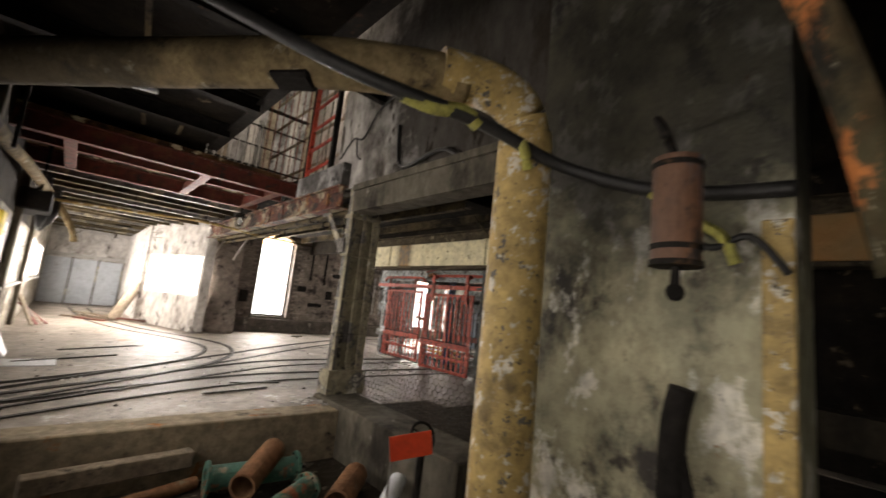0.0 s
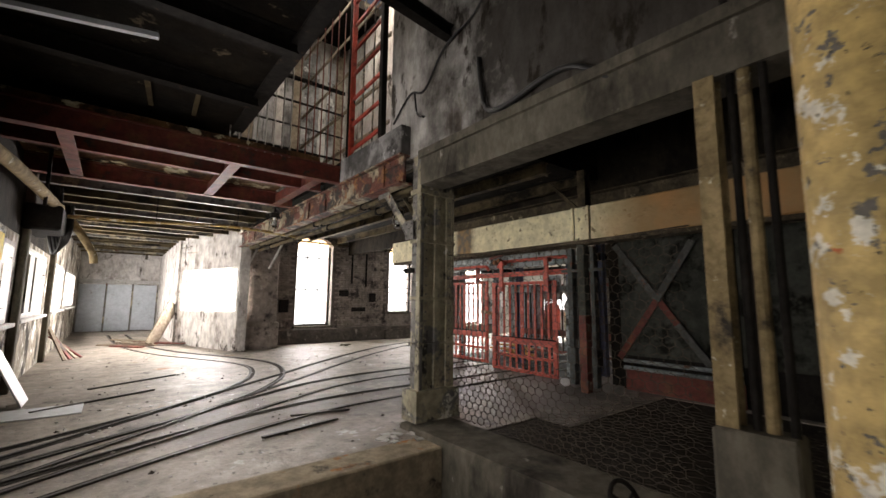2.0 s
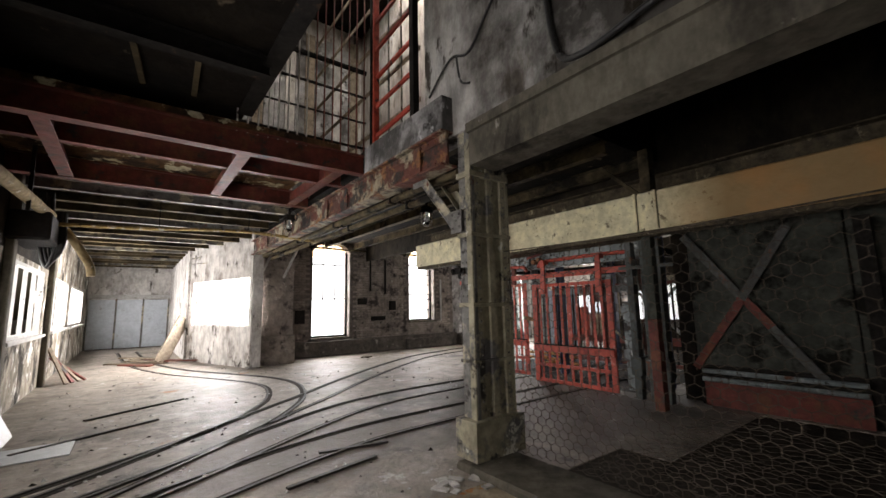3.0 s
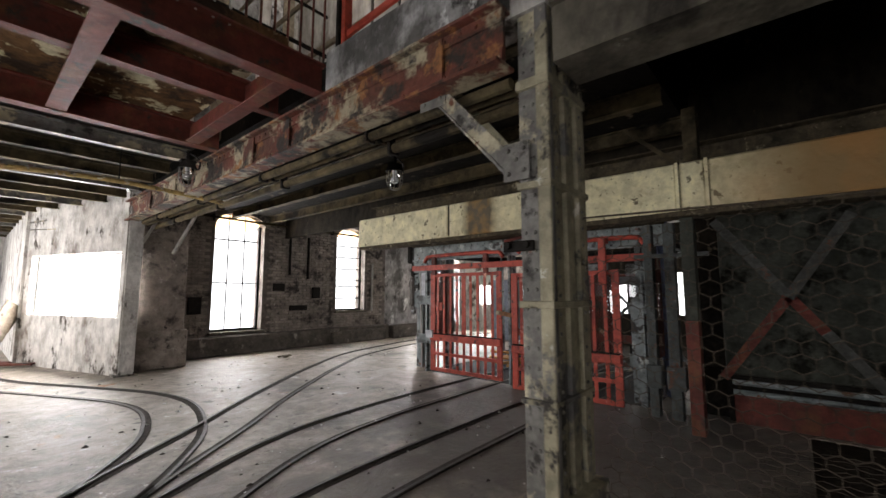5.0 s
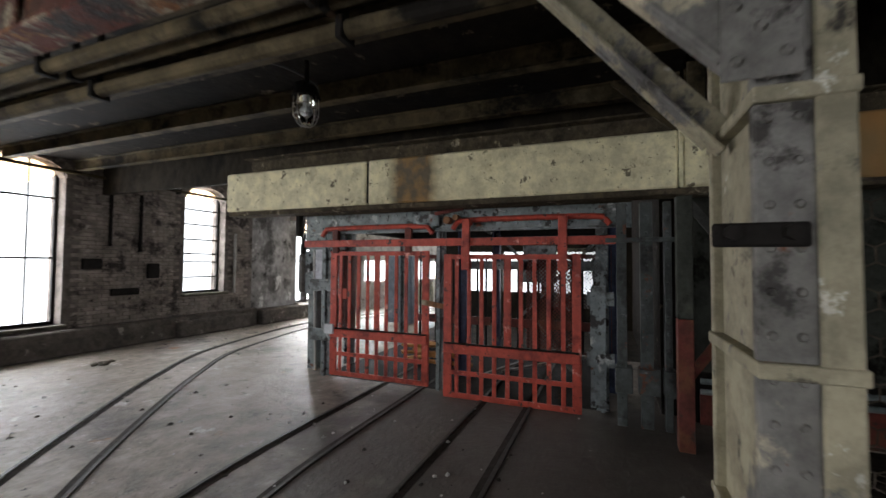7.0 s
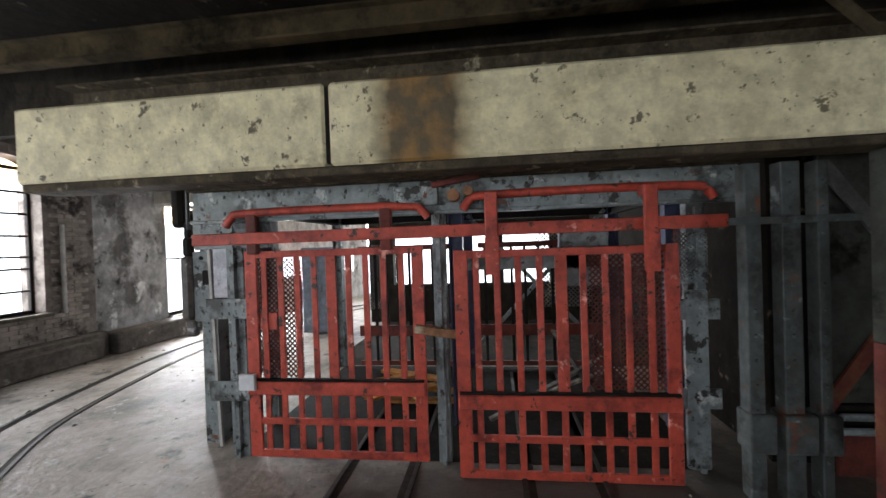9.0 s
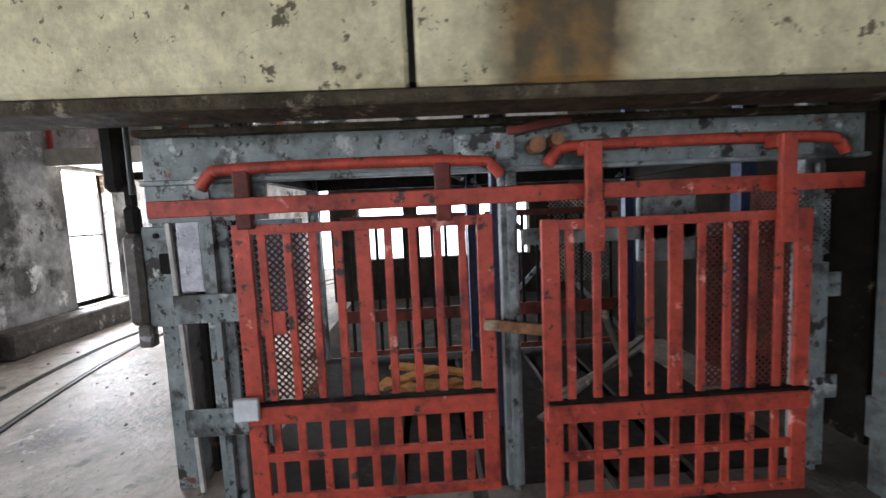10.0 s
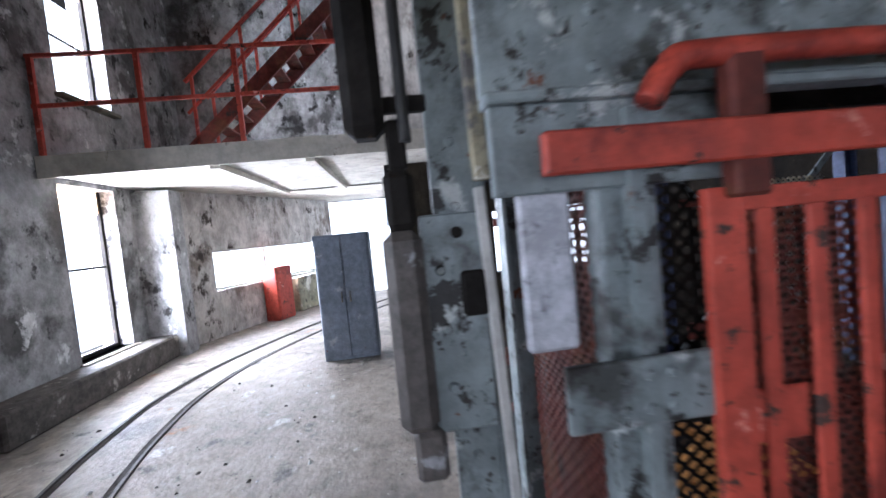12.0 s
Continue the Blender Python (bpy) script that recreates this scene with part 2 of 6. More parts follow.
M_COLUMN = surf("chipped_cream_column", (0.36, 0.32, 0.22), (0.23, 0.205, 0.14), 2.4, 0.7, patches=(((0.13, 0.122, 0.115), 2.2, 0.52, 0.05), ((0.035, 0.03, 0.025), 3.6, 0.57, 0.06), ((0.55, 0.52, 0.44), 5, 0.62, 0.03), ((0.30, 0.11, 0.06), 7, 0.70, 0.02)), bump=0.45)
M_DARK = surf("sooty_black_steel", (0.020, 0.017, 0.015), (0.010, 0.009, 0.008), 4, 0.82, patches=(((0.06, 0.035, 0.02), 5, 0.62, 0.06),), bump=0.3)
M_PALE = surf("chalky_lilac_grey_paint", (0.56, 0.56, 0.60), (0.42, 0.43, 0.47), 3, 0.6, patches=(((0.16, 0.16, 0.17), 3, 0.60, 0.06),), bump=0.3)
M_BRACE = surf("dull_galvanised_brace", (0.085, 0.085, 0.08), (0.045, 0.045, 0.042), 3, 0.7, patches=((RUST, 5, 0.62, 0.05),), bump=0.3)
M_GALLERY = surf("cream_whitewashed_slab", (0.56, 0.52, 0.45), (0.42, 0.39, 0.33), 1.4, 0.9, patches=(((0.34, 0.31, 0.27), 2.2, 0.58, 0.08), ((0.10, 0.09, 0.08), 4, 0.64, 0.05)), bump=0.5, grime=0.2)
# Dirty blue-grey paint, toned down further for the shade beside the gates.
M_GUIDE = surf("dirty_dimmed_grey_post", (0.075, 0.085, 0.083), (0.038, 0.043, 0.04), 2.4, 0.7, patches=(((0.22, 0.24, 0.235), 4, 0.62, 0.05), (RUST, 5, 0.6, 0.06), ((0.015, 0.014, 0.013), 2.2, 0.54, 0.10)), bump=0.4)
M_GUARD = surf("brown_grimy_guard", (0.11, 0.095, 0.085), (0.06, 0.052, 0.047), 4, 0.6, patches=(((0.3, 0.3, 0.31), 5, 0.62, 0.05),), bump=0.4)
M_NAVY = surf("dark_blue_painted_steel", (0.05, 0.07, 0.14), (0.035, 0.045, 0.09), 4, 0.5, bump=0.2)
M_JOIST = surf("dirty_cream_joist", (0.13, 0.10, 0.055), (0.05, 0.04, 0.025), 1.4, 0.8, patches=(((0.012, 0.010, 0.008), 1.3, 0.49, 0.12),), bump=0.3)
# Ceiling base pulled near black to hold the deep shade overhead.
M_CEIL = surf("shade_darkened_ceiling", (0.018, 0.014, 0.010), (0.008, 0.006, 0.005), 1.5, 0.95, patches=(((0.010, 0.009, 0.008), 1.2, 0.48, 0.14), ((0.16, 0.13, 0.09), 3.5, 0.62, 0.08)), bump=0.5)
M_DECK = surf("rust_flaked_deck", (0.13, 0.07, 0.03), (0.07, 0.035, 0.018), 3.2, 0.85, patches=(((0.03, 0.018, 0.012), 2.0, 0.50, 0.07), ((0.46, 0.41, 0.28), 2.8, 0.545, 0.03)), bump=0.6)
# Joists blackened towards the south, painting in the unlit bay.
dirt_shade_blot(M_JOIST, 5.3, 0.5, 3.4, 4.6, (0.007, 0.006, 0.005))
M_UPPER = surf("streaked_plaster_shade_toned", (0.56, 0.54, 0.51), (0.36, 0.33, 0.30), 1.8, 0.92, patches=(((0.20, 0.17, 0.145), 1.6, 0.54, 0.10), ((0.07, 0.06, 0.05), 2.6, 0.58, 0.06)), bump=0.6, streak=0.7)
# Southern stretch of the upper wall darkened in the colour for its shade.
dirt_shade_blot(M_UPPER, 3.16, 2.0, 5.0, 3.4, (0.016, 0.012, 0.008), 4.6, 7.0)
M_RAIL = surf("dark_rail_steel", (0.05, 0.043, 0.038), (0.03, 0.026, 0.024), 6, 0.55, 0.3, patches=(((0.12, 0.07, 0.045), 6, 0.62, 0.05),), bump=0.3)
M_GROOVE = surf("rail_groove_dirt", (0.028, 0.024, 0.02), (0.05, 0.042, 0.035), 6, 0.95, bump=0.6)
M_GREENP = surf("green_enamel_pipe", (0.07, 0.20, 0.15), (0.05, 0.13, 0.10), 4, 0.5, patches=(((0.28, 0.09, 0.04), 5, 0.55, 0.05), ((0.3, 0.25, 0.18), 4, 0.6, 0.06)), bump=0.3)
M_RUSTP = surf("rusted_pipe", (0.30, 0.15, 0.08), (0.18, 0.10, 0.06), 4, 0.8, patches=(((0.38, 0.33, 0.24), 3, 0.58, 0.08), (DIRT, 5, 0.62, 0.06)), bump=0.5)
M_DOWNP = surf("mottled_rust_downpipe", (0.085, 0.055, 0.03), (0.045, 0.05, 0.028), 2.2, 0.8, patches=(((0.42, 0.15, 0.05), 2.6, 0.56, 0.05), ((0.5, 0.46, 0.36), 3.4, 0.60, 0.04), ((0.02, 0.018, 0.014), 2.0, 0.53, 0.08)), bump=0.7, streak=0.5)
M_CANISTER = surf("scorched_rusty_canister", (0.16, 0.075, 0.04), (0.085, 0.05, 0.035), 3.0, 0.6, patches=(((0.11, 0.13, 0.16), 2.4, 0.55, 0.06), ((0.022, 0.018, 0.015), 3.5, 0.55, 0.06)), bump=0.4, streak=0.6)
M_SIGN = surf("red_sign_paint", (0.72, 0.075, 0.03), (0.62, 0.06, 0.025), 2.5, 0.4, patches=(((0.45, 0.05, 0.02), 5, 0.64, 0.06),), bump=0.1, grime=0.15)
M_LAG = surf("lagging_pipe_wrap", (0.30, 0.225, 0.12), (0.18, 0.135, 0.072), 3, 0.85, patches=((DIRT, 3, 0.58, 0.1), ((0.5, 0.46, 0.36), 7, 0.62, 0.05)), bump=0.7)
# Pipes darkened near the west wall, the shade of that corner painted in.
dirt_shade_blot(M_LAG, -0.9, 4.0, 1.5, 2.6, (0.022, 0.018, 0.013))
M_BOARD = surf("orange_raw_timber", (0.50, 0.24, 0.07), (0.36, 0.17, 0.06), 4, 0.8, patches=((DIRT, 5, 0.62, 0.08),), bump=0.3)
M_WOOD = surf("grey_weathered_timber", (0.30, 0.25, 0.19), (0.20, 0.16, 0.12), 4, 0.85, patches=((DIRT, 5, 0.6, 0.08),), bump=0.4)
M_FRAME = surf("old_white_window_frame", (0.48, 0.47, 0.44), (0.34, 0.33, 0.31), 4, 0.7, patches=((DIRT, 7, 0.64, 0.05),), bump=0.3, grime=0.15)
M_YFRAME = surf("yellow_curtain", (0.75, 0.55, 0.06), (0.65, 0.45, 0.05), 3, 0.7, bump=0.2)
M_DOORS = surf("pale_blue_metal_door", (0.50, 0.54, 0.58), (0.42, 0.46, 0.50), 2, 0.5, patches=(((0.3, 0.3, 0.3), 4, 0.62, 0.08),), bump=0.2, grime=0.12)
M_CAB = surf("blue_grey_cabinet", (0.20, 0.23, 0.28), (0.14, 0.165, 0.20), 3, 0.5, patches=(((0.33, 0.35, 0.38), 4, 0.6, 0.06), (RUST, 8, 0.68, 0.03)), bump=0.3, grime=0.25)
M_WHITE = surf("white_enamel_board", (0.66, 0.69, 0.72), (0.55, 0.58, 0.60), 3, 0.45, bump=0.15, grime=0.12)
M_RUBBER = surf("black_cable_sheath", (0.02, 0.02, 0.02), (0.032, 0.03, 0.028), 6, 0.5, bump=0.1)
M_YELLOW = surf("yellow_cable_wrap", (0.42, 0.39, 0.09), (0.25, 0.24, 0.08), 6, 0.7, patches=((DIRT, 8, 0.6, 0.06),), bump=0.3)
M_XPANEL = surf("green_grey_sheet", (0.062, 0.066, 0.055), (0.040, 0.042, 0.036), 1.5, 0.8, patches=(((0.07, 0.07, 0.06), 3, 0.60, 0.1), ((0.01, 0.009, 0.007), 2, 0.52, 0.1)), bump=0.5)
M_MESH = surf("rusty_wire_mesh", (0.10, 0.08, 0.06), (0.05, 0.04, 0.03), 6, 0.8, 0.0, bump=0.2)


def glass(name, tint, rough):
    m = bpy.data.materials.new(name)
    m.use_nodes = True
    b = m.node_tree.nodes["Principled BSDF"]
    b.inputs["Base Color"].default_value = (*tint, 1)
    b.inputs["Transmission Weight"].default_value = 1.0
    b.inputs["Roughness"].default_value = rough
    b.inputs["IOR"].default_value = 1.45
    return m


M_AMBER = bpy.data.materials.new("dirty_amber_pane")
M_AMBER.use_nodes = True
an = M_AMBER.node_tree
tr_ = an.nodes.new("ShaderNodeBsdfTranslucent")
tr_.inputs[0].default_value = (0.52, 0.34, 0.18, 1)
gl_ = an.nodes.new("ShaderNodeBsdfGlossy")
gl_.inputs[1].default_value = 0.3
mx_ = an.nodes.new("ShaderNodeMixShader")
mx_.inputs[0].default_value = 0.08
link(an, tr_.outputs[0], mx_.inputs[1])
link(an, gl_.outputs[0], mx_.inputs[2])
link(an, mx_.outputs[0], an.nodes["Material Output"].inputs[0])
M_LAMPGLASS = glass("lamp_glass", (0.9, 0.9, 0.86), 0.08)

# ---- building blocks ----
ORIGIN = {}


def box(bm, x0, x1, y0, y1, z0, z1, bevel=0.0, m=None):
    r = bmesh.ops.create_cube(bm, size=1.0)
    vs = r["verts"]
    for v in vs:
        v.co = Vector((x0 + (v.co.x + 0.5) * (x1 - x0), y0 + (v.co.y + 0.5) * (y1 - y0), z0 + (v.co.z + 0.5) * (z1 - z0)))
    if bevel:
        es = list({e for v in vs for e in v.link_edges})
        vs = list({v for f in bmesh.ops.bevel(bm, geom=es, offset=bevel, segments=1, affect="EDGES")["faces"] for v in f.verts} | {v for v in vs if v.is_valid})
    if m is not None:
        bmesh.ops.transform(bm, matrix=m, verts=vs)
    return vs


def stick(bm, p, q, w, h, bevel=0.0, up=(0, 0, 1)):
    """A flat bar from p to q, w wide across and h along up."""
    p, q = Vector(p), Vector(q)
    d = (q - p).normalized()
    u = Vector(up)
    if abs(d.dot(u)) > 0.98:
        u = Vector((0, 1, 0))
    s = d.cross(u).normalized()
    u = s.cross(d)
    m = Matrix((s, d, u)).transposed().to_4x4()
    m.translation = p
    return box(bm, -w / 2, w / 2, 0, (q - p).length, -h / 2, h / 2, bevel, m)


def rod(bm, p, q, r, seg=10, r2=None):
    p, q = Vector(p), Vector(q)
    d = q - p
    m = Matrix.Translation((p + q) / 2) @ d.to_track_quat("Z", "Y").to_matrix().to_4x4()
    return bmesh.ops.create_cone(bm, cap_ends=True, segments=seg, radius1=r, radius2=r if r2 is None else r2, depth=d.length, matrix=m)["verts"]


def smooth_line(pts, per=6):
    pts = [Vector(p) for p in pts]
    out = []
    for i in range(len(pts) - 1):
        a, b, c, d = pts[max(i - 1, 0)], pts[i], pts[i + 1], pts[min(i + 2, len(pts) - 1)]
        for k in range(per):
            t = k / per
            out.append(0.5 * ((2 * b) + (c - a) * t + (2 * a - 5 * b + 4 * c - d) * t * t + (3 * b - a - 3 * c + d) * t * t * t))
    out.append(pts[-1])
    return out


def tube(bm, pts, r, seg=8, per=6, smooth=True):
    line = smooth_line(pts, per) if smooth else [Vector(p) for p in pts]
    rings = []
    for i, p in enumerate(line):
        d = (line[min(i + 1, len(line) - 1)] - line[max(i - 1, 0)]).normalized()
        ref = Vector((0, 0, 1)) if abs(d.z) < 0.9 else Vector((0, 1, 0))
        s = d.cross(ref).normalized()
        u = s.cross(d)
        rings.append([bm.verts.new(p + r * (math.cos(2 * math.pi * k / seg) * s + math.sin(2 * math.pi * k / seg) * u)) for k in range(seg)])
    for a, b in zip(rings, rings[1:]):
        for k in range(seg):
            f = bm.faces.new((a[k], a[(k + 1) % seg], b[(k + 1) % seg], b[k]))
            f.smooth = True
    bm.faces.new(rings[0][::-1])
    bm.faces.new(rings[-1])


def ribbon(bm, pts, w, z0, z1, per=8, offset=0.0):
    """A bar that follows a line on the ground."""
    line = smooth_line([(x, y, 0) for x, y in pts], per)
    rows = []
    for i, p in enumerate(line):
        d = (line[min(i + 1, len(line) - 1)] - line[max(i - 1, 0)]).normalized()
        s = Vector((-d.y, d.x, 0))
        a, b = p + s * (offset - w / 2), p + s * (offset + w / 2)
        rows.append([bm.verts.new((a.x, a.y, z0)), bm.verts.new((b.x, b.y, z0)), bm.verts.new((b.x, b.y, z1)), bm.verts.new((a.x, a.y, z1))])
    for a, b in zip(rows, rows[1:]):
        for k in range(4):
            bm.faces.new((a[k], a[(k + 1) % 4], b[(k + 1) % 4], b[k]))
    bm.faces.new(rows[0])
    bm.faces.new(rows[-1][::-1])


def rivets(bm, p, q, count, r, out):
    p, q, out = Vector(p), Vector(q), Vector(out)
    for i in range(count):
        c = p.lerp(q, (i + 0.5) / count)
        rod(bm, c - out * 0.002, c + out * r * 0.6, r, 8, r * 0.55)


def ibeam(bm, p, q, h, w, t=0.016, up=(0, 0, 1)):
    """A rolled I-section from p to q, h high along up and w wide."""
    p, q, u = Vector(p), Vector(q), Vector(up)
    d = (q - p).normalized()
    s = d.cross(u).normalized()
    u = s.cross(d)
    H, W, k = h / 2, w / 2, t * 0.4
    prof = [(-W, -H), (W, -H), (W, -H + t), (k, -H + t), (k, H - t), (W, H - t), (W, H), (-W, H), (-W, H - t), (-k, H - t), (-k, -H + t), (-W, -H + t)]
    a = [bm.verts.new(p + s * x + u * z) for x, z in prof]
    b = [bm.verts.new(q + s * x + u * z) for x, z in prof]
    for i in range(12):
        bm.faces.new((a[i], a[(i + 1) % 12], b[(i + 1) % 12], b[i]))
    for r in (a, b):
        for quad in ((0, 1, 2, 3, 10, 11), (3, 4, 9, 10), (4, 5, 6, 7, 8, 9)):
            bm.faces.new([r[i] for i in quad])


def mesh_from(name, bm, material):
    bmesh.ops.recalc_face_normals(bm, faces=bm.faces)
    me = bpy.data.meshes.new(name)
    bm.to_mesh(me)
    bm.free()
    me.materials.append(material)
    return me


def thing(name, at, label, category, group="", kind=""):
    ob = new(name)
    ob.location = at
    ob.empty_display_size = 0.1
    ORIGIN[ob.name] = Vector(at)
    return tagged(ob, label, category, group, kind)


def part(name, bm, material, parent, label=""):
    o = ORIGIN[parent.name]
    bmesh.ops.translate(bm, vec=-o, verts=bm.verts)
    ob = new(name, mesh_from(name, bm, material))
    ob.parent = parent
    ORIGIN[ob.name] = o
    return tagged(ob, label)


def piece(name, me, parent, at=(0, 0, 0)):
    """One more piece on shared mesh data, at a place in the world."""
    ob = new(name, me)
    ob.parent = parent
    ob.location = Vector(at) - ORIGIN[parent.name]
    return ob


def solid(name, bm, material, label, category, group="", kind=""):
    ob = new(name, mesh_from(name, bm, material))
    ORIGIN[ob.name] = Vector((0, 0, 0))
    return tagged(ob, label, category, group, kind)


def slab(name, material, label, category, *boxes, kind="structure"):
    bm = bmesh.new()
    for b in boxes:
        box(bm, *b)
    return solid(name, bm, material, label, category, kind=kind)


def wall_x(bm, y0, y1, x0, x1, z0, z1, holes):
    """A wall along x, y0 to y1 thick, with openings (x0, x1, z0, z1)."""
    xs = sorted({x0, x1, *[h[0] for h in holes], *[h[1] for h in holes]})
    for a, b in zip(xs, xs[1:]):
        cut = sorted((h[2], h[3]) for h in holes if h[0] < b - 1e-4 and h[1] > a + 1e-4)
        z = z0
        for lo, hi in cut:
            if lo > z:
                box(bm, a, b, y0, y1, z, lo)
            z = hi
        if z < z1:
            box(bm, a, b, y0, y1, z, z1)
    bmesh.ops.remove_doubles(bm, verts=bm.verts, dist=1e-4)


def wall_y(bm, x0, x1, y0, y1, z0, z1, holes):
    tmp = bmesh.new()
    wall_x(tmp, -x1, -x0, y0, y1, z0, z1, holes)
    bmesh.ops.transform(tmp, matrix=Matrix(((0, -1, 0, 0), (1, 0, 0, 0), (0, 0, 1, 0), (0, 0, 0, 1))), verts=tmp.verts)
    me = bpy.data.meshes.new("tmp")
    tmp.to_mesh(me)
    tmp.free()
    bm.from_mesh(me)
    bpy.data.meshes.remove(me)

# ---- floor, pit and ground ----
bm = bmesh.new()
box(bm, -1.0, 22, 5.08, 26, -0.3, 0)
box(bm, 7.0, 22, -4, 5.08, -0.3, 0)
box(bm, 4.6, 7.0, 4.6, 5.08, -0.3, 0)
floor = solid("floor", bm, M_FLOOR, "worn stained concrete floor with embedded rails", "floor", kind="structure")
ORIGIN[floor.name] = Vector((0, 0, 0))
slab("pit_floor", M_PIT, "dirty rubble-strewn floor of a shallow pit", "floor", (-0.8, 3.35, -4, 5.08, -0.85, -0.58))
bm = bmesh.new()
box(bm, -0.8, 3.02, 4.95, 5.34, -0.62, 0.006, 0.015)
solid("ledge", bm, M_LEDGE, "rust-stained concrete ledge edging the pit", "ledge", kind="structure")
bm = bmesh.new()
box(bm, 3.02, 3.62, 2.75, 5.74, -0.62, 0.06, 0.02)
solid("curb", bm, M_CONC, "pale worn concrete kerb along the pit", "curb", kind="structure")
slab("ground", M_PIT, "bare earth outside", "ground", (-300, 300, -300, 300, -1.0, -0.8))

# ---- walls ----
NW = [(5.08, 6.32, 0.55, 3.56), (8.62, 9.72, 0.95, 3.56), (12.35, 13.5, 0.42, 2.98), (12.6, 13.75, 4.3, 6.5)]
bm = bmesh.new()
wall_x(bm, 15.37, 15.85, 3.4, 10.6, 0, 7.5, NW[:2])
wall_north = solid("wall_north", bm, M_MORTAR, "sooty old brick wall with tall arched windows", "wall", kind="structure")
bm = bmesh.new()
wall_x(bm, 15.37, 15.85, 10.6, 20.4, 0, 7.5, NW[2:4])
solid("wall_north_hall", bm, M_HALL, "flaking grey whitewashed wall of the shaft hall", "wall", kind="structure")
# First opening lies out of view, put there to light the ochre pier.
WW = [(-2.6, 1.2, 1.0, 2.1), (3.0, 5.95, 1.0, 2.1), (6.85, 10.3, 1.04, 2.2), (10.85, 13.95, 1.06, 2.26), (15.0, 18.0, 1.08, 2.26), (18.6, 22.5, 1.08, 2.26)]
bm = bmesh.new()
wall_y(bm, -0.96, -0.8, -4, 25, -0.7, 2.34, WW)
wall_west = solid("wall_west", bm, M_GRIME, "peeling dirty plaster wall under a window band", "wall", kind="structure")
# Wall above the windows split off darker, its shade put in the colour.
slab("wall_west_upper", M_DIMCONC, "soot-blackened wall above the west windows", "wall", (-0.96, -0.8, -4, 14.4, 2.34, 7.5))
slab("wall_west_passage", M_GRIME, "grimy wall above the passage windows", "wall", (-0.96, -0.8, 14.4, 25, 2.34, 7.5))
slab("wall_end", M_PLASTER, "whitewashed end wall of the side passage", "wall", (-0.8, 3.4, 24.5, 24.9, 0, 7.5))
slab("wall_east", M_PLASTER, "whitewashed east end wall", "wall", (20.0, 20.4, 10.0, 15.37, 0, 7.5))
# slanting end of the shaft hall with a low window band, turned into place
hall_turn = pose(14.55, 14.95, 0, 0, 0, -23)
bm = bmesh.new()
wall_x(bm, 0.0, 0.3, -0.6, 5.4, 0, 3.05, [(0.72, 4.6, 0.98, 1.84)])
bmesh.ops.transform(bm, matrix=hall_turn, verts=bm.verts)
solid("wall_hall_end", bm, M_PLASTER, "whitewashed slanting end wall with a low window band", "wall", kind="structure")
hwin = thing("window_5", hall_turn @ Vector((2.6, 0.15, 0.98)), "low wide window band in the slanting end wall", "window", kind="structure")
for u0, u1, z0, z1 in ((0.72, 0.78, 0.98, 1.84), (4.54, 4.6, 0.98, 1.84), (0.78, 4.54, 0.98, 1.03), (0.78, 4.54, 1.79, 1.84), (2.35, 2.42, 1.03, 1.79)):
    bm = bmesh.new()
    box(bm, u0, u1, 0.12, 0.18, z0, z1)
    bmesh.ops.transform(bm, matrix=hall_turn, verts=bm.verts)
    part("window_frame", bm, M_FRAME, hwin)
# Lower wall near black, upper one pale: shade behind the cage set by colour.
bm = bmesh.new()
wall_y(bm, 13.6, 13.9, 3.0, 10.9, 0, 3.4, [(6.5, 7.6, 0.9, 2.05), (7.9, 9.0, 0.9, 2.05), (9.3, 10.3, 0.9, 2.05)])
solid("wall_shaft_back", bm, M_DIMCONC, "dark wall with a row of windows behind the shaft", "wall", kind="structure")
slab("wall_shaft_back_upper", M_PLASTER, "pale wall above the shaft windows", "wall", (13.6, 13.9, 3.0, 10.9, 3.4, 7.5))
slab("wall_south", M_DIMCONC, "dark concrete back wall", "wall", (-1.2, 7.6, -4.3, -4.0, -1, 7.5))
# Hall wall takes the near-black ceiling tone to stand for its deep shade.
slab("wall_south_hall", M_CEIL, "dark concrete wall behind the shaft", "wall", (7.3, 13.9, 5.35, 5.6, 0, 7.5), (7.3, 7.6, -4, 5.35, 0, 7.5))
slab("ceiling", M_CEIL, "darkened plaster ceiling of the shaft landing", "ceiling", (3.3, 6.9, 5.5, 15.37, 3.56, 3.8))
# Unseen walls, added to keep stray light out of the void.
slab("wall_void", M_DIMCONC, "unseen dark wall added to close the void over the sunken floor", "wall", (3.4, 6.98, 5.5, 5.62, 3.8, 7.5), (6.9, 7.3, -4, 5.5, 3.8, 7.5))
slab("ceiling_west", M_CEIL, "darkened ceiling slabs between steel joists", "ceiling", (-0.8, 1.55, -4, 10.6, 3.78, 3.95), (-0.8, 3.0, 10.26, 24.5, 3.42, 3.6))
bm = bmesh.new()
box(bm, -1.15, 1.9, -4.3, 25, 7.5, 7.7)
box(bm, 1.9, 4.4, 4.2, 6.6, 7.5, 7.7)
box(bm, 1.9, 20.4, -4.3, 4.2, 7.5, 7.7)
box(bm, 1.9, 20.4, 10.8, 25, 7.5, 7.7)
box(bm, 1.9, 4.4, 9.0, 10.8, 7.5, 7.7)
# These slabs leave an added opening over the tower, made for light.
box(bm, 4.4, 10.6, 4.2, 10.8, 7.5, 7.7)
box(bm, 12.8, 20.4, 4.2, 10.8, 7.5, 7.7)
box(bm, 10.6, 12.8, 4.2, 6.2, 7.5, 7.7)
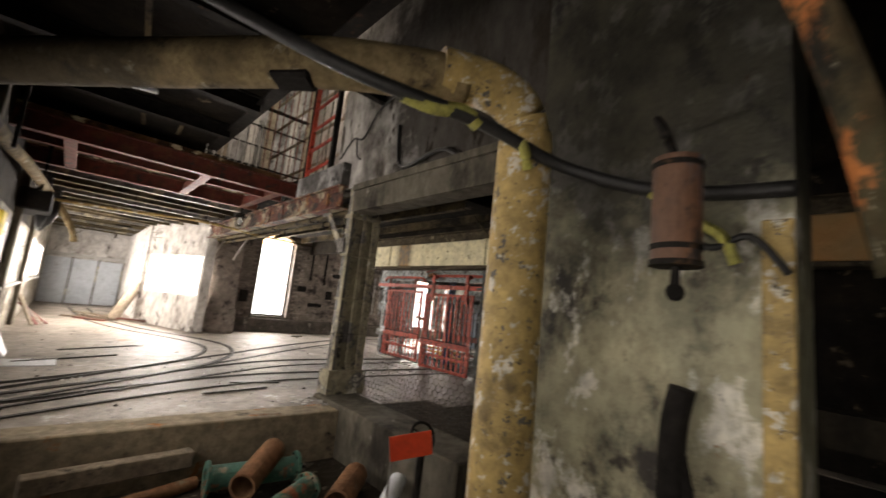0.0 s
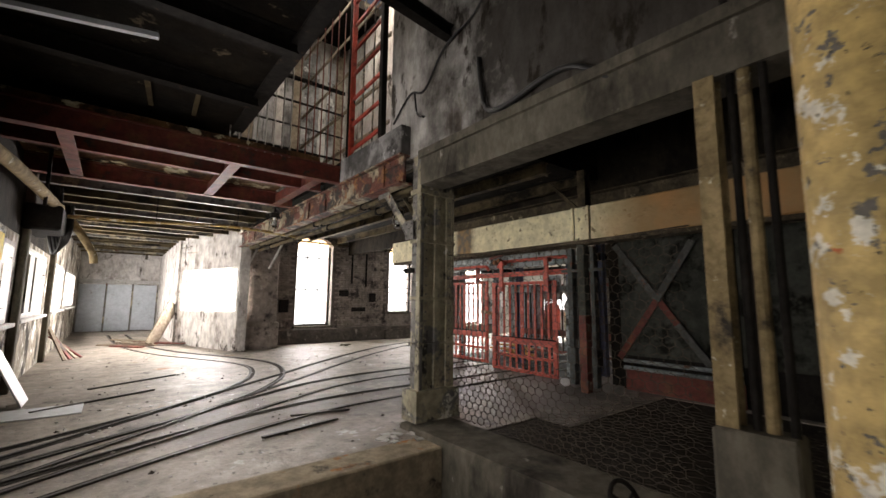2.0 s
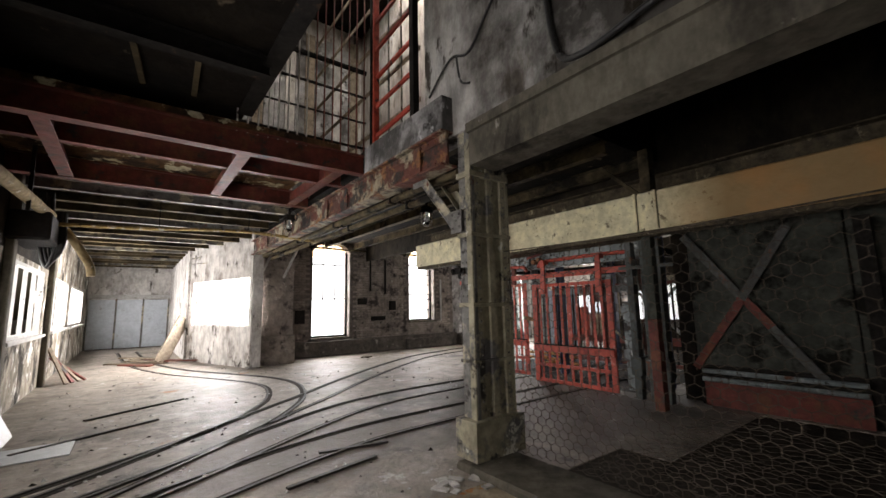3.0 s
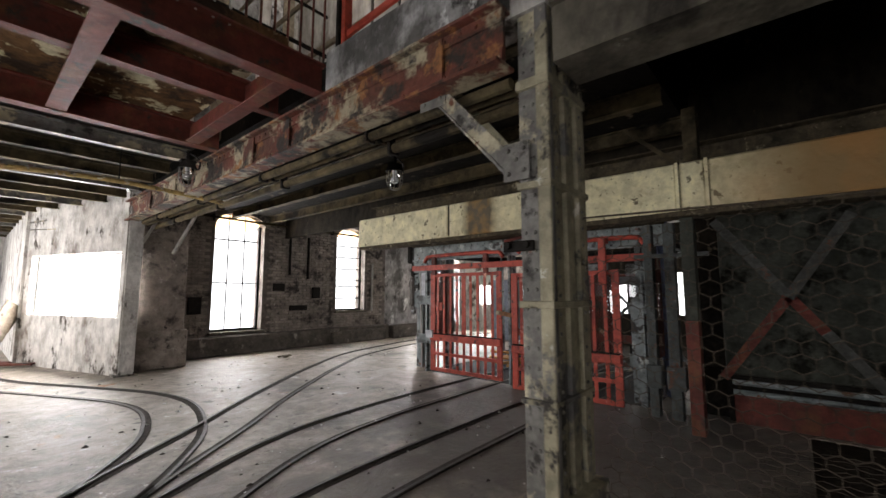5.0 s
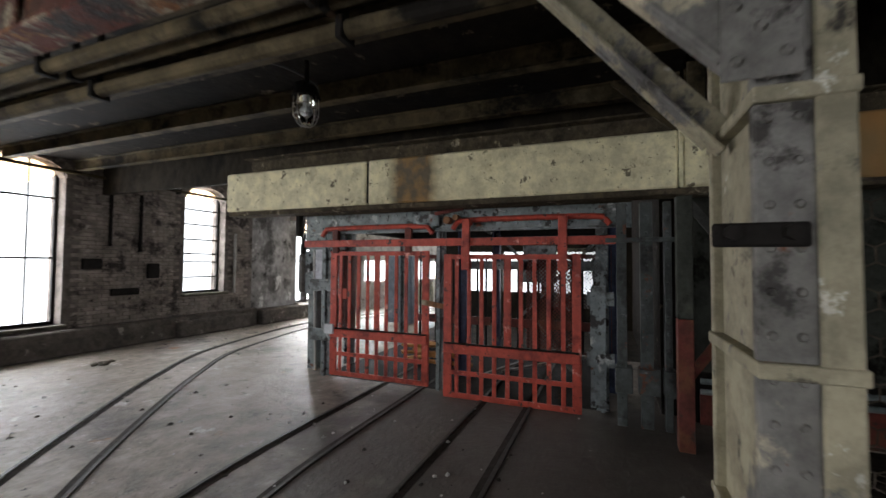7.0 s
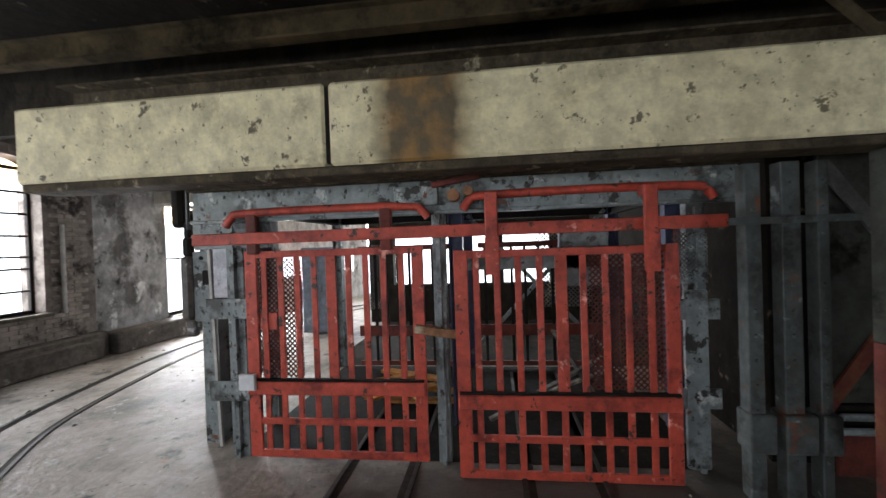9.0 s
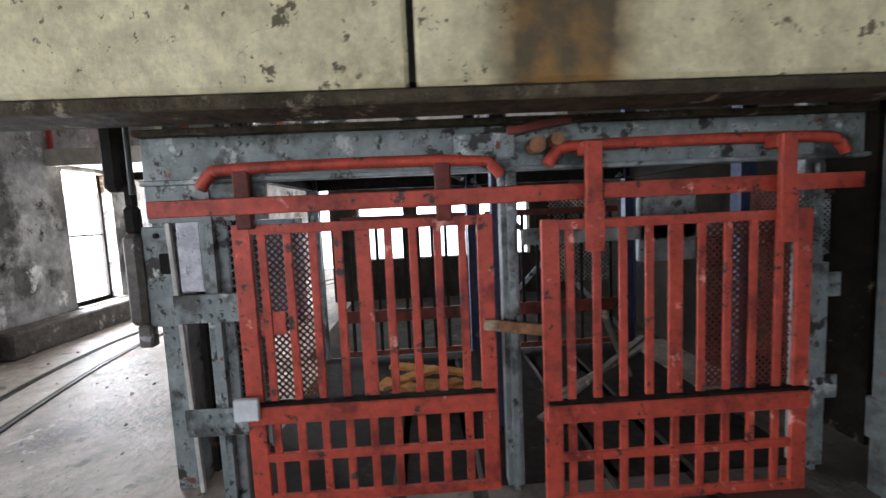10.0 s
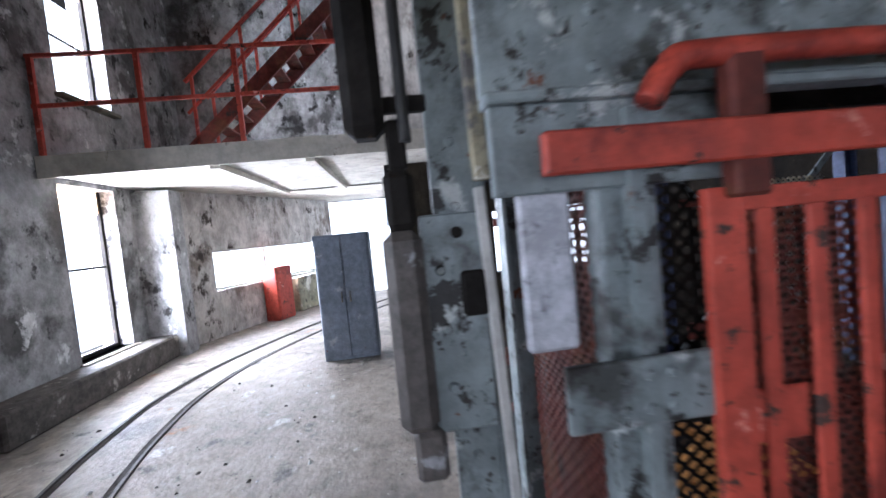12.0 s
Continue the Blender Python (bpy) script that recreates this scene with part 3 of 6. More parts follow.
box(bm, 10.6, 12.8, 10.4, 10.8, 7.5, 7.7)
solid("roof", bm, M_CEIL, "dark roof slabs with a broken-out rooflight and an added opening", "roof", kind="structure")
bm = bmesh.new()
wall_x(bm, 2.0, 2.3, 0, 3.5, 0, 3.42, [(0.12, 3.2, 1.05, 2.28)])
panel_turn = pose(3.06, 14.06, 0, 0, 0, 108) @ pose(0, -2.3, 0)
bmesh.ops.transform(bm, matrix=panel_turn, verts=bm.verts)
panel_wall = solid("wall_panel", bm, M_PLASTER, "whitewashed slanting partition with a wide bright window", "wall", kind="structure")
slab("wall_passage", M_PLASTER, "whitewashed passage wall", "wall", (1.95, 2.25, 17.3, 24.5, 0, 3.42))
# Added dark board; it hides bright windows behind the gap over the girder.
slab("bulkhead", M_DIMCONC, "dark board added to close the gap under the low ceiling", "wall", (6.9, 6.98, 2.0, 15.37, 3.0, 3.8))
# Thin dark sheet over the floor, standing in for shade beyond the cage.
slab("floor_shaft", M_DIMCONC, "shade-darkened floor sheet beyond the cage", "floor", (9.95, 13.6, 5.6, 10.5, 0.0, 0.006))
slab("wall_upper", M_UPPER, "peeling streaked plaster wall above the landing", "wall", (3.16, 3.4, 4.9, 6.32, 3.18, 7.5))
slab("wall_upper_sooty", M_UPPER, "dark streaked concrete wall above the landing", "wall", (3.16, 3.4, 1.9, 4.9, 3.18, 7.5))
# Separate floor piece, kept darker to carry the shade beyond the kerb.
slab("sunken_floor", M_PIT, "shade-darkened dirty floor under the wire mesh", "floor", (3.35, 7.0, -4, 4.6, -0.3, -0.01), (3.35, 4.6, 4.6, 5.08, -0.3, -0.01))
wall_upper_back = slab("wall_upper_back", M_UPPER, "streaked upper wall with peeling plaster", "wall", (-0.8, 4.6, 10.6, 10.8, 3.62, 7.5), (4.4, 4.6, 6.3, 10.6, 3.81, 7.5))
slab("lintel_beam", M_CONC, "stained concrete beam over the landing opening", "beam", (3.12, 3.46, 1.9, 5.54, 2.77, 3.1), (3.08, 3.5, 1.9, 5.54, 3.09, 3.18))
slab("wall_partition", M_HALL, "flaking whitewashed wall over the passage", "wall", (16.0, 16.3, 10.5, 15.37, 3.06, 7.5), (13.95, 14.35, 14.75, 15.37, 0, 3.0))

# ---- light that enters ----
for x0, x1, z0, z1 in NW:
    window_light((x0 + x1) / 2, 15.9, (z0 + z1) / 2, x1 - x0, z1 - z0, 180, (100 if x0 < 10 else 400) * (x1 - x0) * (z1 - z0))
for y0, y1, z0, z1 in WW:
    window_light(-1.02, (y0 + y1) / 2, (z0 + z1) / 2, y1 - y0, z1 - z0, -90, (90 if y0 > 14 else 7 if y0 < 0 else 20 if y0 < 3.5 else 30) * (y1 - y0) * (z1 - z0))
for y in (7.05, 8.45, 9.8):
    window_light(13.95, y, 1.47, 1.1, 1.15, 90, 22)
# The first opening, over the tower, is added to light the shaft and wall.
for rx_, ry_, rw, rl, rp in ((11.7, 8.3, 2.2, 4.2, 200), (3.15, 7.8, 2.5, 2.4, 230)):
    roof_light = window_light(rx_, ry_, 7.72, rw, rl, 0, rp, (1.0, 0.97, 0.92))
    roof_light.matrix_world = pose(rx_, ry_, 7.72)
hl = hall_turn @ Vector((2.66, 0.36, 1.41))
window_light(hl.x, hl.y, hl.z, 3.8, 0.86, 157, 900)
pw = panel_turn @ Vector((1.66, 1.95, 1.66))
window_light(pw.x, pw.y, pw.z, 3.0, 1.2, 108, 1100)

# bright overcast haze seen outside the openings
hz = bpy.data.materials.new("bright_haze")
hz.use_nodes = True
hz.node_tree.nodes.remove(hz.node_tree.nodes["Principled BSDF"])
em = hz.node_tree.nodes.new("ShaderNodeEmission")
em.inputs[0].default_value, em.inputs[1].default_value = (0.90, 0.95, 1.0, 1), 5.5
hz.node_tree.links.new(em.outputs[0], hz.node_tree.nodes["Material Output"].inputs[0])
for haze in ((4.0, 22.5, 17.6, 17.7, -0.8, 12), (14.9, 19.9, 15.25, 15.35, 0.0, 3.0), (19.85, 19.95, 11.0, 15.25, 0.0, 3.0), (-3.3, -3.2, -4, 25, -0.8, 4.2), (23.0, 23.1, 2, 17, -0.8, 9), (15.0, 15.1, 5.5, 10.6, -0.8, 5), (3.6, 3.7, 15.9, 22, -0.8, 5), (2.3, 3.7, 22, 22.1, -0.8, 5)):
    slab("backdrop", hz, "bright overcast haze outside the windows", "backdrop", haze)

# ---- piers, plinth, window reveals ----
bm = bmesh.new()
box(bm, 4.3, 10.6, 15.10, 15.37, 0, 0.46, 0.03)
box(bm, 10.6, 14.6, 14.9, 15.37, 0, 0.40, 0.03)
box(bm, 8.3, 10.4, 14.98, 15.13, 0, 0.36, 0.03)
solid("plinth", bm, M_PLINTH, "damp blackened plinth along the brick wall", "plinth", kind="structure")
bm = bmesh.new()
box(bm, 3.38, 4.2, 14.35, 15.37, 0, 3.56, 0.02)
box(bm, 3.30, 4.26, 14.28, 15.37, 0, 0.75, 0.02)
solid("pier", bm, M_BRICKW, "grimy plastered pier with a darker base", "pier", kind="structure")


def arch(x0, x1, spring, crown, y0, y1):
    """Masonry that closes the corners above an arched opening."""
    bm = bmesh.new()
    n = 12
    for i in range(n):
        a, b = x0 + (x1 - x0) * i / n, x0 + (x1 - x0) * (i + 1) / n
        za, zb = [spring + (crown - spring) * math.sqrt(max(0.0, 1 - ((2 * (x - x0) / (x1 - x0)) - 1) ** 2)) for x in (a, b)]
        q = [bm.verts.new(c) for c in ((a, y0, za), (b, y0, zb), (b, y0, 3.57), (a, y0, 3.57), (a, y1, za), (b, y1, zb), (b, y1, 3.57), (a, y1, 3.57))]
        for f in ((0, 1, 2, 3), (7, 6, 5, 4), (0, 4, 5, 1), (3, 2, 6, 7), (0, 3, 7, 4), (1, 5, 6, 2)):
            bm.faces.new([q[k] for k in f])
    return bm


def window(name, x0, x1, z0, z1, ys, rows, cols, label, arched, broken):
    """A steel window set in the north wall with its bars and the panes that are left."""
    w = thing(name, ((x0 + x1) / 2, ys, z0), label, "window", kind="structure")
    bm = bmesh.new()
    for a, b, c, d in ((x0, x0 + 0.05, z0, z1), (x1 - 0.05, x1, z0, z1), (x0, x1, z0, z0 + 0.05)):
        box(bm, a, b, ys - 0.03, ys + 0.03, c, d)
    part("window_frame", bm, M_DARK, w)
    for z in rows:
        bm = bmesh.new()
        box(bm, x0, x1, ys - 0.015, ys + 0.015, z - 0.017, z + 0.017)
        part("glazing_bar", bm, M_DARK, w)
    for x in cols:
        bm = bmesh.new()
        box(bm, x - 0.012, x + 0.012, ys - 0.013, ys + 0.013, z0, z1)
        part("glazing_bar", bm, M_DARK, w)
    bm = bmesh.new()
    box(bm, x0 - 0.05, x1 + 0.05, 15.25, ys, z0 - 0.06, z0, 0.01)
    part("window_sill", bm, M_CONC, w)
    if arched:
        part("arch_head", arch(x0, x1, 3.22, 3.53, 15.36, 15.84), M_MORTAR, w)
        cx, n = (x0 + x1) / 2, 13
        for i in range(n):
            t0, t1 = math.pi * i / n, math.pi * (i + 0.92) / n
            bm = bmesh.new()
            q = []
            for y in (15.335, 15.4):
                for t, k in ((t0, 1.0), (t1, 1.0), (t1, 1.24), (t0, 1.24)):
                    q.append(bm.verts.new((cx - math.cos(t) * (x1 - x0) / 2 * k, y, 3.22 + math.sin(t) * 0.31 * (1.0 if k == 1 else 1.55))))
            for f in ((0, 1, 2, 3), (7, 6, 5, 4), (0, 4, 5, 1), (3, 2, 6, 7), (0, 3, 7, 4), (1, 5, 6, 2)):
                bm.faces.new([q[k] for k in f])
            part("arch_brick", bm, M_BRICKW, w)
    # jagged rests of dirty glass at the head
    for i in range(broken):
        u0 = x0 + 0.05 + (x1 - x0 - 0.1) * i / broken
        u1 = u0 + (x1 - x0 - 0.1) / broken
        bm = bmesh.new()
        top = 3.5 if arched else z1
        lo = top - random.uniform(0.12, 0.42)
        q = [bm.verts.new((x, ys - 0.004, z)) for x, z in ((u0, top), (u1, top), (u1, lo + random.uniform(-0.1, 0.12)), ((u0 + u1) / 2, lo - 0.08), (u0, lo + random.uniform(-0.1, 0.1)))]
        bm.faces.new(q)
        part("pane", bm, M_AMBER, w)
    return w


window("window_1", 5.08, 6.32, 0.55, 3.56, 15.62, (1.75, 2.85), (5.5, 5.9), "tall arched steel window with dirty amber top panes", True, 4)
window("window_2", 8.62, 9.72, 0.95, 3.56, 15.62, (1.33, 1.70, 1.90, 2.25, 2.62, 2.98), (), "arched steel window with close horizontal bars", True, 2)
window("window_3", 12.35, 13.5, 0.42, 2.98, 15.62, (1.75,), (), "tall window with broken ragged top panes", False, 6)
window("window_4", 12.6, 13.75, 4.3, 6.5, 15.62, (5.3,), (), "high broken window over the gallery", False, 6)

# west window band: frame, mullions and leaning sashes per opening
for k, (y0, y1, z0, z1) in enumerate(WW):
    w = thing("window_%d" % (20 + k), (-0.95, (y0 + y1) / 2, z0), "peeling white wooden window in the west wall", "window", kind="structure")
    bm = bmesh.new()
    for a, b, c, d in ((y0, y0 + 0.07, z0, z1), (y1 - 0.07, y1, z0, z1), (y0 + 0.07, y1 - 0.07, z0, z0 + 0.06), (y0 + 0.07, y1 - 0.07, z1 - 0.06, z1)):
        box(bm, -0.89, -0.805, a, b, c, d)
    part("window_frame", bm, M_FRAME, w)
    count = max(1, round((y1 - y0) / (3.0 if y0 < 5 else 0.75)))
    for i in range(1, count):
        y = y0 + (y1 - y0) * i / count
        bm = bmesh.new()
        box(bm, -0.875, -0.82, y - 0.03, y + 0.03, z0 + 0.06, z1 - 0.06)
        part("mullion", bm, M_FRAME, w)
    bm = bmesh.new()
    box(bm, -0.8, -0.70, y0 - 0.03, y1 + 0.03, z0 - 0.06, z0, 0.01)
    part("window_sill", bm, M_FRAME, w)
for y in (2.6, 6.35, 10.58, 14.45):
    bm = bmesh.new()
    box(bm, -0.8, -0.70, y - 0.10, y + 0.10, 0 if y > 5.2 else -0.58, 3.75, 0.015)
    solid("wall_post", bm, M_CONC, "grimy concrete post between the west windows", "post", "west wall posts", kind="structure")

# partition window bars and rim
pwin = thing("window_12", panel_turn @ Vector((1.66, 2.15, 1.05)), "wide bright window of the slanting partition", "window", kind="structure")
bm = bmesh.new()
for a, b, c, d in ((0.12, 0.17, 1.05, 2.28), (3.15, 3.2, 1.05, 2.28), (0.17, 3.15, 1.05, 1.09), (0.17, 3.15, 2.24, 2.28)):
    box(bm, a, b, 2.1, 2.18, c, d)
bmesh.ops.transform(bm, matrix=panel_turn, verts=bm.verts)
part("window_frame", bm, M_FRAME, pwin)
for u in (0.85, 1.65, 2.45):
    bm = bmesh.new()
    box(bm, u - 0.015, u + 0.015, 2.12, 2.16, 1.09, 2.24)
    bmesh.ops.transform(bm, matrix=panel_turn, verts=bm.verts)
    part("glazing_bar", bm, M_FRAME, pwin)

# ---- rails in the floor ----
TRACKS = [
    [(17.6, 11.0), (15.5, 12.4), (13.3, 13.4), (11.8, 13.74), (10.7, 13.72), (9.5, 13.52), (7.6, 13.0), (6.3, 12.2), (5.4, 11.55), (4.1, 10.5), (3.1, 9.6), (2.2, 8.85), (1.2, 7.95), (0.1, 7.0), (-0.7, 6.3)],
    [(0.6, 22), (0.9, 17.5), (1.5, 14.9), (2.3, 13.2), (2.85, 12), (3.0, 11), (2.75, 9.9), (2.3, 9.1), (1.6, 8.3), (0.3, 7.4), (-0.7, 6.8)],
    [(9.6, 8.81), (6.9, 8.81), (4.7, 8.78), (3.4, 8.55), (2.3, 8.0), (1.2, 7.3), (0.2, 6.7), (-0.7, 6.1)],
    [(9.6, 7.32), (6.9, 7.32), (3.8, 7.3), (2.5, 7.15), (1.2, 6.7), (0.0, 6.1), (-0.7, 5.7)],
]
for line in TRACKS:
    tr = thing("rail_track", (line[3][0], line[3][1], 0), "narrow-gauge mine rails sunk in dirty grooves", "rail track", "rail tracks")
    for side in (-0.275, 0.275):
        bm = bmesh.new()
        ribbon(bm, line, 0.10, -0.02, 0.004, offset=side)
        part("groove", bm, M_GROOVE, tr)
        bm = bmesh.new()
        ribbon(bm, line, 0.035, -0.02, 0.016, offset=side * 1.1)
        part("rail", bm, M_RAIL, tr)
# loose strips and wear by the tracks
for x0, y0, x1, y1 in ((0.2, 10.2, 1.4, 10.9), (-0.3, 8.9, 1.0, 9.6), (1.7, 6.25, 2.6, 6.45), (2.2, 6.9, 2.9, 6.75)):
    bm = bmesh.new()
    stick(bm, (x0, y0, 0.012), (x1, y1, 0.012), 0.05, 0.02, 0.004)
    solid("steel_strip", bm, M_RAIL, "rusty flat steel strip lying on the floor", "steel strip", "loose steel strips")

# ---- riveted column with knee brace ----
c = thing("steel_column", (3.44, 5.70, 0.06), "riveted cream steel column with chipped paint", "column")
bm = bmesh.new()
box(bm, 3.23, 3.66, 5.64, 5.77, 0.06, 3.10, 0.006)
part("core", bm, M_COLUMN, c)
for x0, x1 in ((3.23, 3.31), (3.40, 3.49), (3.58, 3.66)):
    bm = bmesh.new()
    box(bm, x0, x1, 5.61, 5.64, 0.06, 3.10, 0.005)
    part("flange", bm, M_COLUMN, c)
bm = bmesh.new()
box(bm, 3.66, 3.70, 5.61, 5.80, 0.06, 3.10, 0.005)
part("rear_plate", bm, M_COLUMN, c)
bm = bmesh.new()
box(bm, 3.19, 3.23, 5.60, 5.80, 0.06, 3.42, 0.005)
face = part("face_plate", bm, M_STEEL, c, "chipped side plate with rivets")
bm = bmesh.new()
box(bm, 3.172, 3.19, 5.60, 5.68, 0.3, 3.38, 0.006)
part("corner_angle", bm, M_COLUMN, c, "bright cream corner angle")
for z0, z1, g in ((0.06, 0.40, 0.06), (0.90, 0.93, 0.005), (1.42, 1.46, 0.006), (2.10, 2.14, 0.005), (2.70, 2.76, 0.006)):
    bm = bmesh.new()
    box(bm, 3.17 - g, 3.70 + g * 0.5, 5.60 - g, 5.805 + g * 0.5, z0, z1, 0.004)
    part("band", bm, M_COLUMN, c)
bm = bmesh.new()
for y in (5.71, 5.77):
    rivets(bm, (3.19, y, 0.5), (3.19, y, 3.3), 26, 0.014, (-1, 0, 0))
part("rivets", bm, M_STEEL, face)
bm = bmesh.new()
for x in (3.27, 3.62):
    rivets(bm, (x, 5.61, 0.5), (x, 5.61, 3.0), 24, 0.014, (0, -1, 0))
part("rivets", bm, M_STEEL, c)
bm = bmesh.new()
box(bm, 3.150, 3.168, 5.70, 5.90, 1.74, 1.80, 0.006)
for y in (5.74, 5.86):
    rod(bm, (3.125, y, 1.775), (3.16, y, 1.775), 0.02, 6)
part("bracket", bm, M_DARK, c, "sooty bolted strap")
bm = bmesh.new()
stick(bm, (3.155, 5.84, 2.24), (3.155, 6.45, 2.92), 0.115, 0.014, 0.003, up=(1, 0, 0))
stick(bm, (3.18, 5.84, 2.18), (3.18, 6.49, 2.89), 0.014, 0.08, 0.003, up=(1, 0, 0))
part("knee_brace", bm, M_STEEL, c, "bluish grey riveted knee brace")
bm = bmesh.new()
stick(bm, (3.55, 5.80, 2.12), (3.55, 6.58, 3.05), 0.12, 0.014, 0.003, up=(1, 0, 0))
stick(bm, (3.51, 5.80, 2.06), (3.51, 6.62, 3.03), 0.014, 0.09, 0.003, up=(1, 0, 0))
part("knee_brace", bm, M_COLUMN, c, "cream knee brace on the far side")
for ys, zs in (((6.33, 6.57), (2.78, 3.0)), ((5.71, 5.88), (2.15, 2.38))):
    bm = bmesh.new()
    box(bm, 3.138, 3.148, ys[0], ys[1], zs[0], zs[1], 0.004)
    for y, z in ((0.2, 0.25), (0.8, 0.2), (0.5, 0.55), (0.2, 0.8), (0.8, 0.8)):
        yy, zz = ys[0] + y * (ys[1] - ys[0]), zs[0] + z * (zs[1] - zs[0])
        rod(bm, (3.14, yy, zz), (3.126, yy, zz), 0.017, 8, 0.009)
    part("gusset", bm, M_STEEL, c)

# ---- edge beam of the landing ----
e = thing("edge_beam", (3.15, 10, 3.1), "riveted steel edge beam with flaking red paint and rust", "beam")
bm = bmesh.new()
box(bm, 3.08, 3.10, 5.83, 14.1, 2.87, 3.22)
part("web", bm, M_EDGE, e)
for z0, z1, x0 in ((2.845, 2.87, 3.0), (3.20, 3.225, 3.0), (2.87, 2.955, 3.062), (3.115, 3.20, 3.062)):
    bm = bmesh.new()
    box(bm, x0, 3.2 if z0 in (2.845, 3.20) else 3.08, 5.83, 14.1, z0, z1, 0.004)
    part("flange", bm, M_EDGE, e)
bm = bmesh.new()
for z in (2.912, 3.158):
    rivets(bm, (3.062, 5.95, z), (3.062, 14.0, z), 62, 0.017, (-1, 0, 0))
part("rivets", bm, M_EDGE, e)
for y in (6.4, 8.35, 9.1, 11.6, 12.8):
    bm = bmesh.new()
    box(bm, 3.045, 3.062, y - 0.12, y + 0.12, 2.88, 3.19, 0.004)
    part("splice_plate", bm, M_EDGE, e)
bm = bmesh.new()
box(bm, 3.02, 3.3, 5.83, 7.6, 3.226, 3.6, 0.01)
solid("upstand", bm, M_HALL, "pale concrete upstand under the upper frame", "upstand", kind="structure")
# conduits under the beam
for x, z, r in ((3.28, 2.83, 0.04), (3.42, 2.85, 0.03), (3.55, 2.80, 0.045)):
    p = thing("conduit", (x, 10, z), "grey painted conduit under the edge beam", "pipe", "conduits under the edge beam")
    bm = bmesh.new()
    rod(bm, (x, 5.9, z), (x, 14.3, z), r, 10)
    part("pipe", bm, M_JOIST, p)
    for y in (7.3, 9.2, 11.1, 13.0):
        bm = bmesh.new()
        box(bm, x - r - 0.012, x + r + 0.012, y - 0.02, y + 0.02, z - r - 0.012, z + r + 0.012, 0.006)
        box(bm, x - 0.012, x + 0.012, y - 0.015, y + 0.015, z, 3.57 if x > 3.3 else 3.3)
        part("clamp", bm, M_DARK, p)
p = thing("thin_pipe", (1.0, 11.0, 2.85), "thin ochre pipe across the passage", "pipe")
bm = bmesh.new()
tube(bm, [(-0.75, 11.1, 2.78), (0.6, 11.05, 2.82), (2.2, 11.0, 2.9), (3.6, 10.9, 2.8)], 0.03, 8)
part("pipe", bm, M_YCOL, p)
for x in (0.9, 2.3):
    bm = bmesh.new()
    rod(bm, (x, 11.03, 2.85), (x, 11.03, 3.43), 0.008, 6)
    part("hanger", bm, M_DARK, p)

# ---- red deck frame across the west bay ----
d = thing("deck_frame", (1.1, 9.0, 3.3), "rusty red steel deck frame with flaked underside", "deck")
for y in (7.72, 9.97):
    bm = bmesh.new()
    ibeam(bm, (-0.8, y, 3.385), (3.06, y, 3.385), 0.27, 0.14)
    part("beam", bm, M_REDOLD, d)
bm = bmesh.new()
ibeam(bm, (-0.8, 8.5, 3.40), (3.06, 8.5, 3.40), 0.24, 0.11)
part("beam", bm, M_REDOLD, d)
for x in (-0.2, 1.56, 2.74):
    bm = bmesh.new()
    stick(bm, (x, 7.74, 3.37), (x, 9.95, 3.37), 0.03, 0.22, 0.004)
    stick(bm, (x, 7.80, 3.262), (x, 9.89, 3.262), 0.15, 0.014, 0.002)
    part("cross_member", bm, M_REDOLD, d)
bm = bmesh.new()
box(bm, -0.8, 2.7, 7.66, 10.26, 3.52, 3.6)
part("deck_plate", bm, M_DECK, d, "deck plate with flaking cream paint and rust")
# the fence on top of the deck
f = thing("cage_fence", (2.35, 7.7, 3.62), "tall rusty bar fence at the deck edge", "fence")
for i in range(15):
    x = 1.45 + 0.115 * i
    bm = bmesh.new()
    rod(bm, (x, 7.7, 3.5), (x, 7.7, 4.75 if i < 6 else 6.2), 0.010, 6)
    part("bar", bm, M_FRAME if i < 8 else M_REDOLD, f)
for z, r in ((3.64, 0.02), (4.02, 0.014), (4.40, 0.018), (4.78, 0.035)):
    bm = bmesh.new()
    stick(bm, (1.4, 7.72, z), (3.1, 7.72, z), r, r * 1.6)
    part("cross_rail", bm, M_DARK, f)
random.seed(17)
for i in range(26):
    bm = bmesh.new()
    x = -0.75 + 0.195 * i
    box(bm, x, x + 0.185, 10.56 - random.uniform(0, 0.015), 10.595, 3.63, 7.4 - random.uniform(0, 0.4))
    part("board", bm, (M_WOOD, M_HALL, M_HALL, M_UPPER, M_HALL)[i % 5], wall_upper_back)
f = thing("ladder_frame", (3.1, 7.0, 3.62), "tall red steel frame with ladder rungs", "frame")
for y, m, w in ((6.46, M_DARK, 0.09), (7.50, M_DARK, 0.05), (7.42, M_RED, 0.05)):
    bm = bmesh.new()
    box(bm, 3.06, 3.14, y - w / 2, y + w / 2, 3.62, 7.4, 0.005)
    part("post", bm, m, f)
for k in range(8):
    bm = bmesh.new()
    stick(bm, (3.1, 6.5, 3.78 + 0.42 * k), (3.1, 7.4, 3.72 + 0.42 * k), 0.03, 0.06, 0.004)
    part("rung", bm, M_RED, f)
for y in (6.78, 7.1):
    bm = bmesh.new()
    rod(bm, (3.12, y, 3.62), (3.12, y, 7.2), 0.012, 6)
    part("bar", bm, M_STEEL, f)
for k in range(5):
    bm = bmesh.new()
    box(bm, 3.34, 3.36, 6.7, 10.5, 4.0 + 0.7 * k, 4.06 + 0.7 * k)
    solid("siding_batten", bm, M_WOOD, "weathered batten on the upper wall", "batten", "upper wall battens")
bm = bmesh.new()
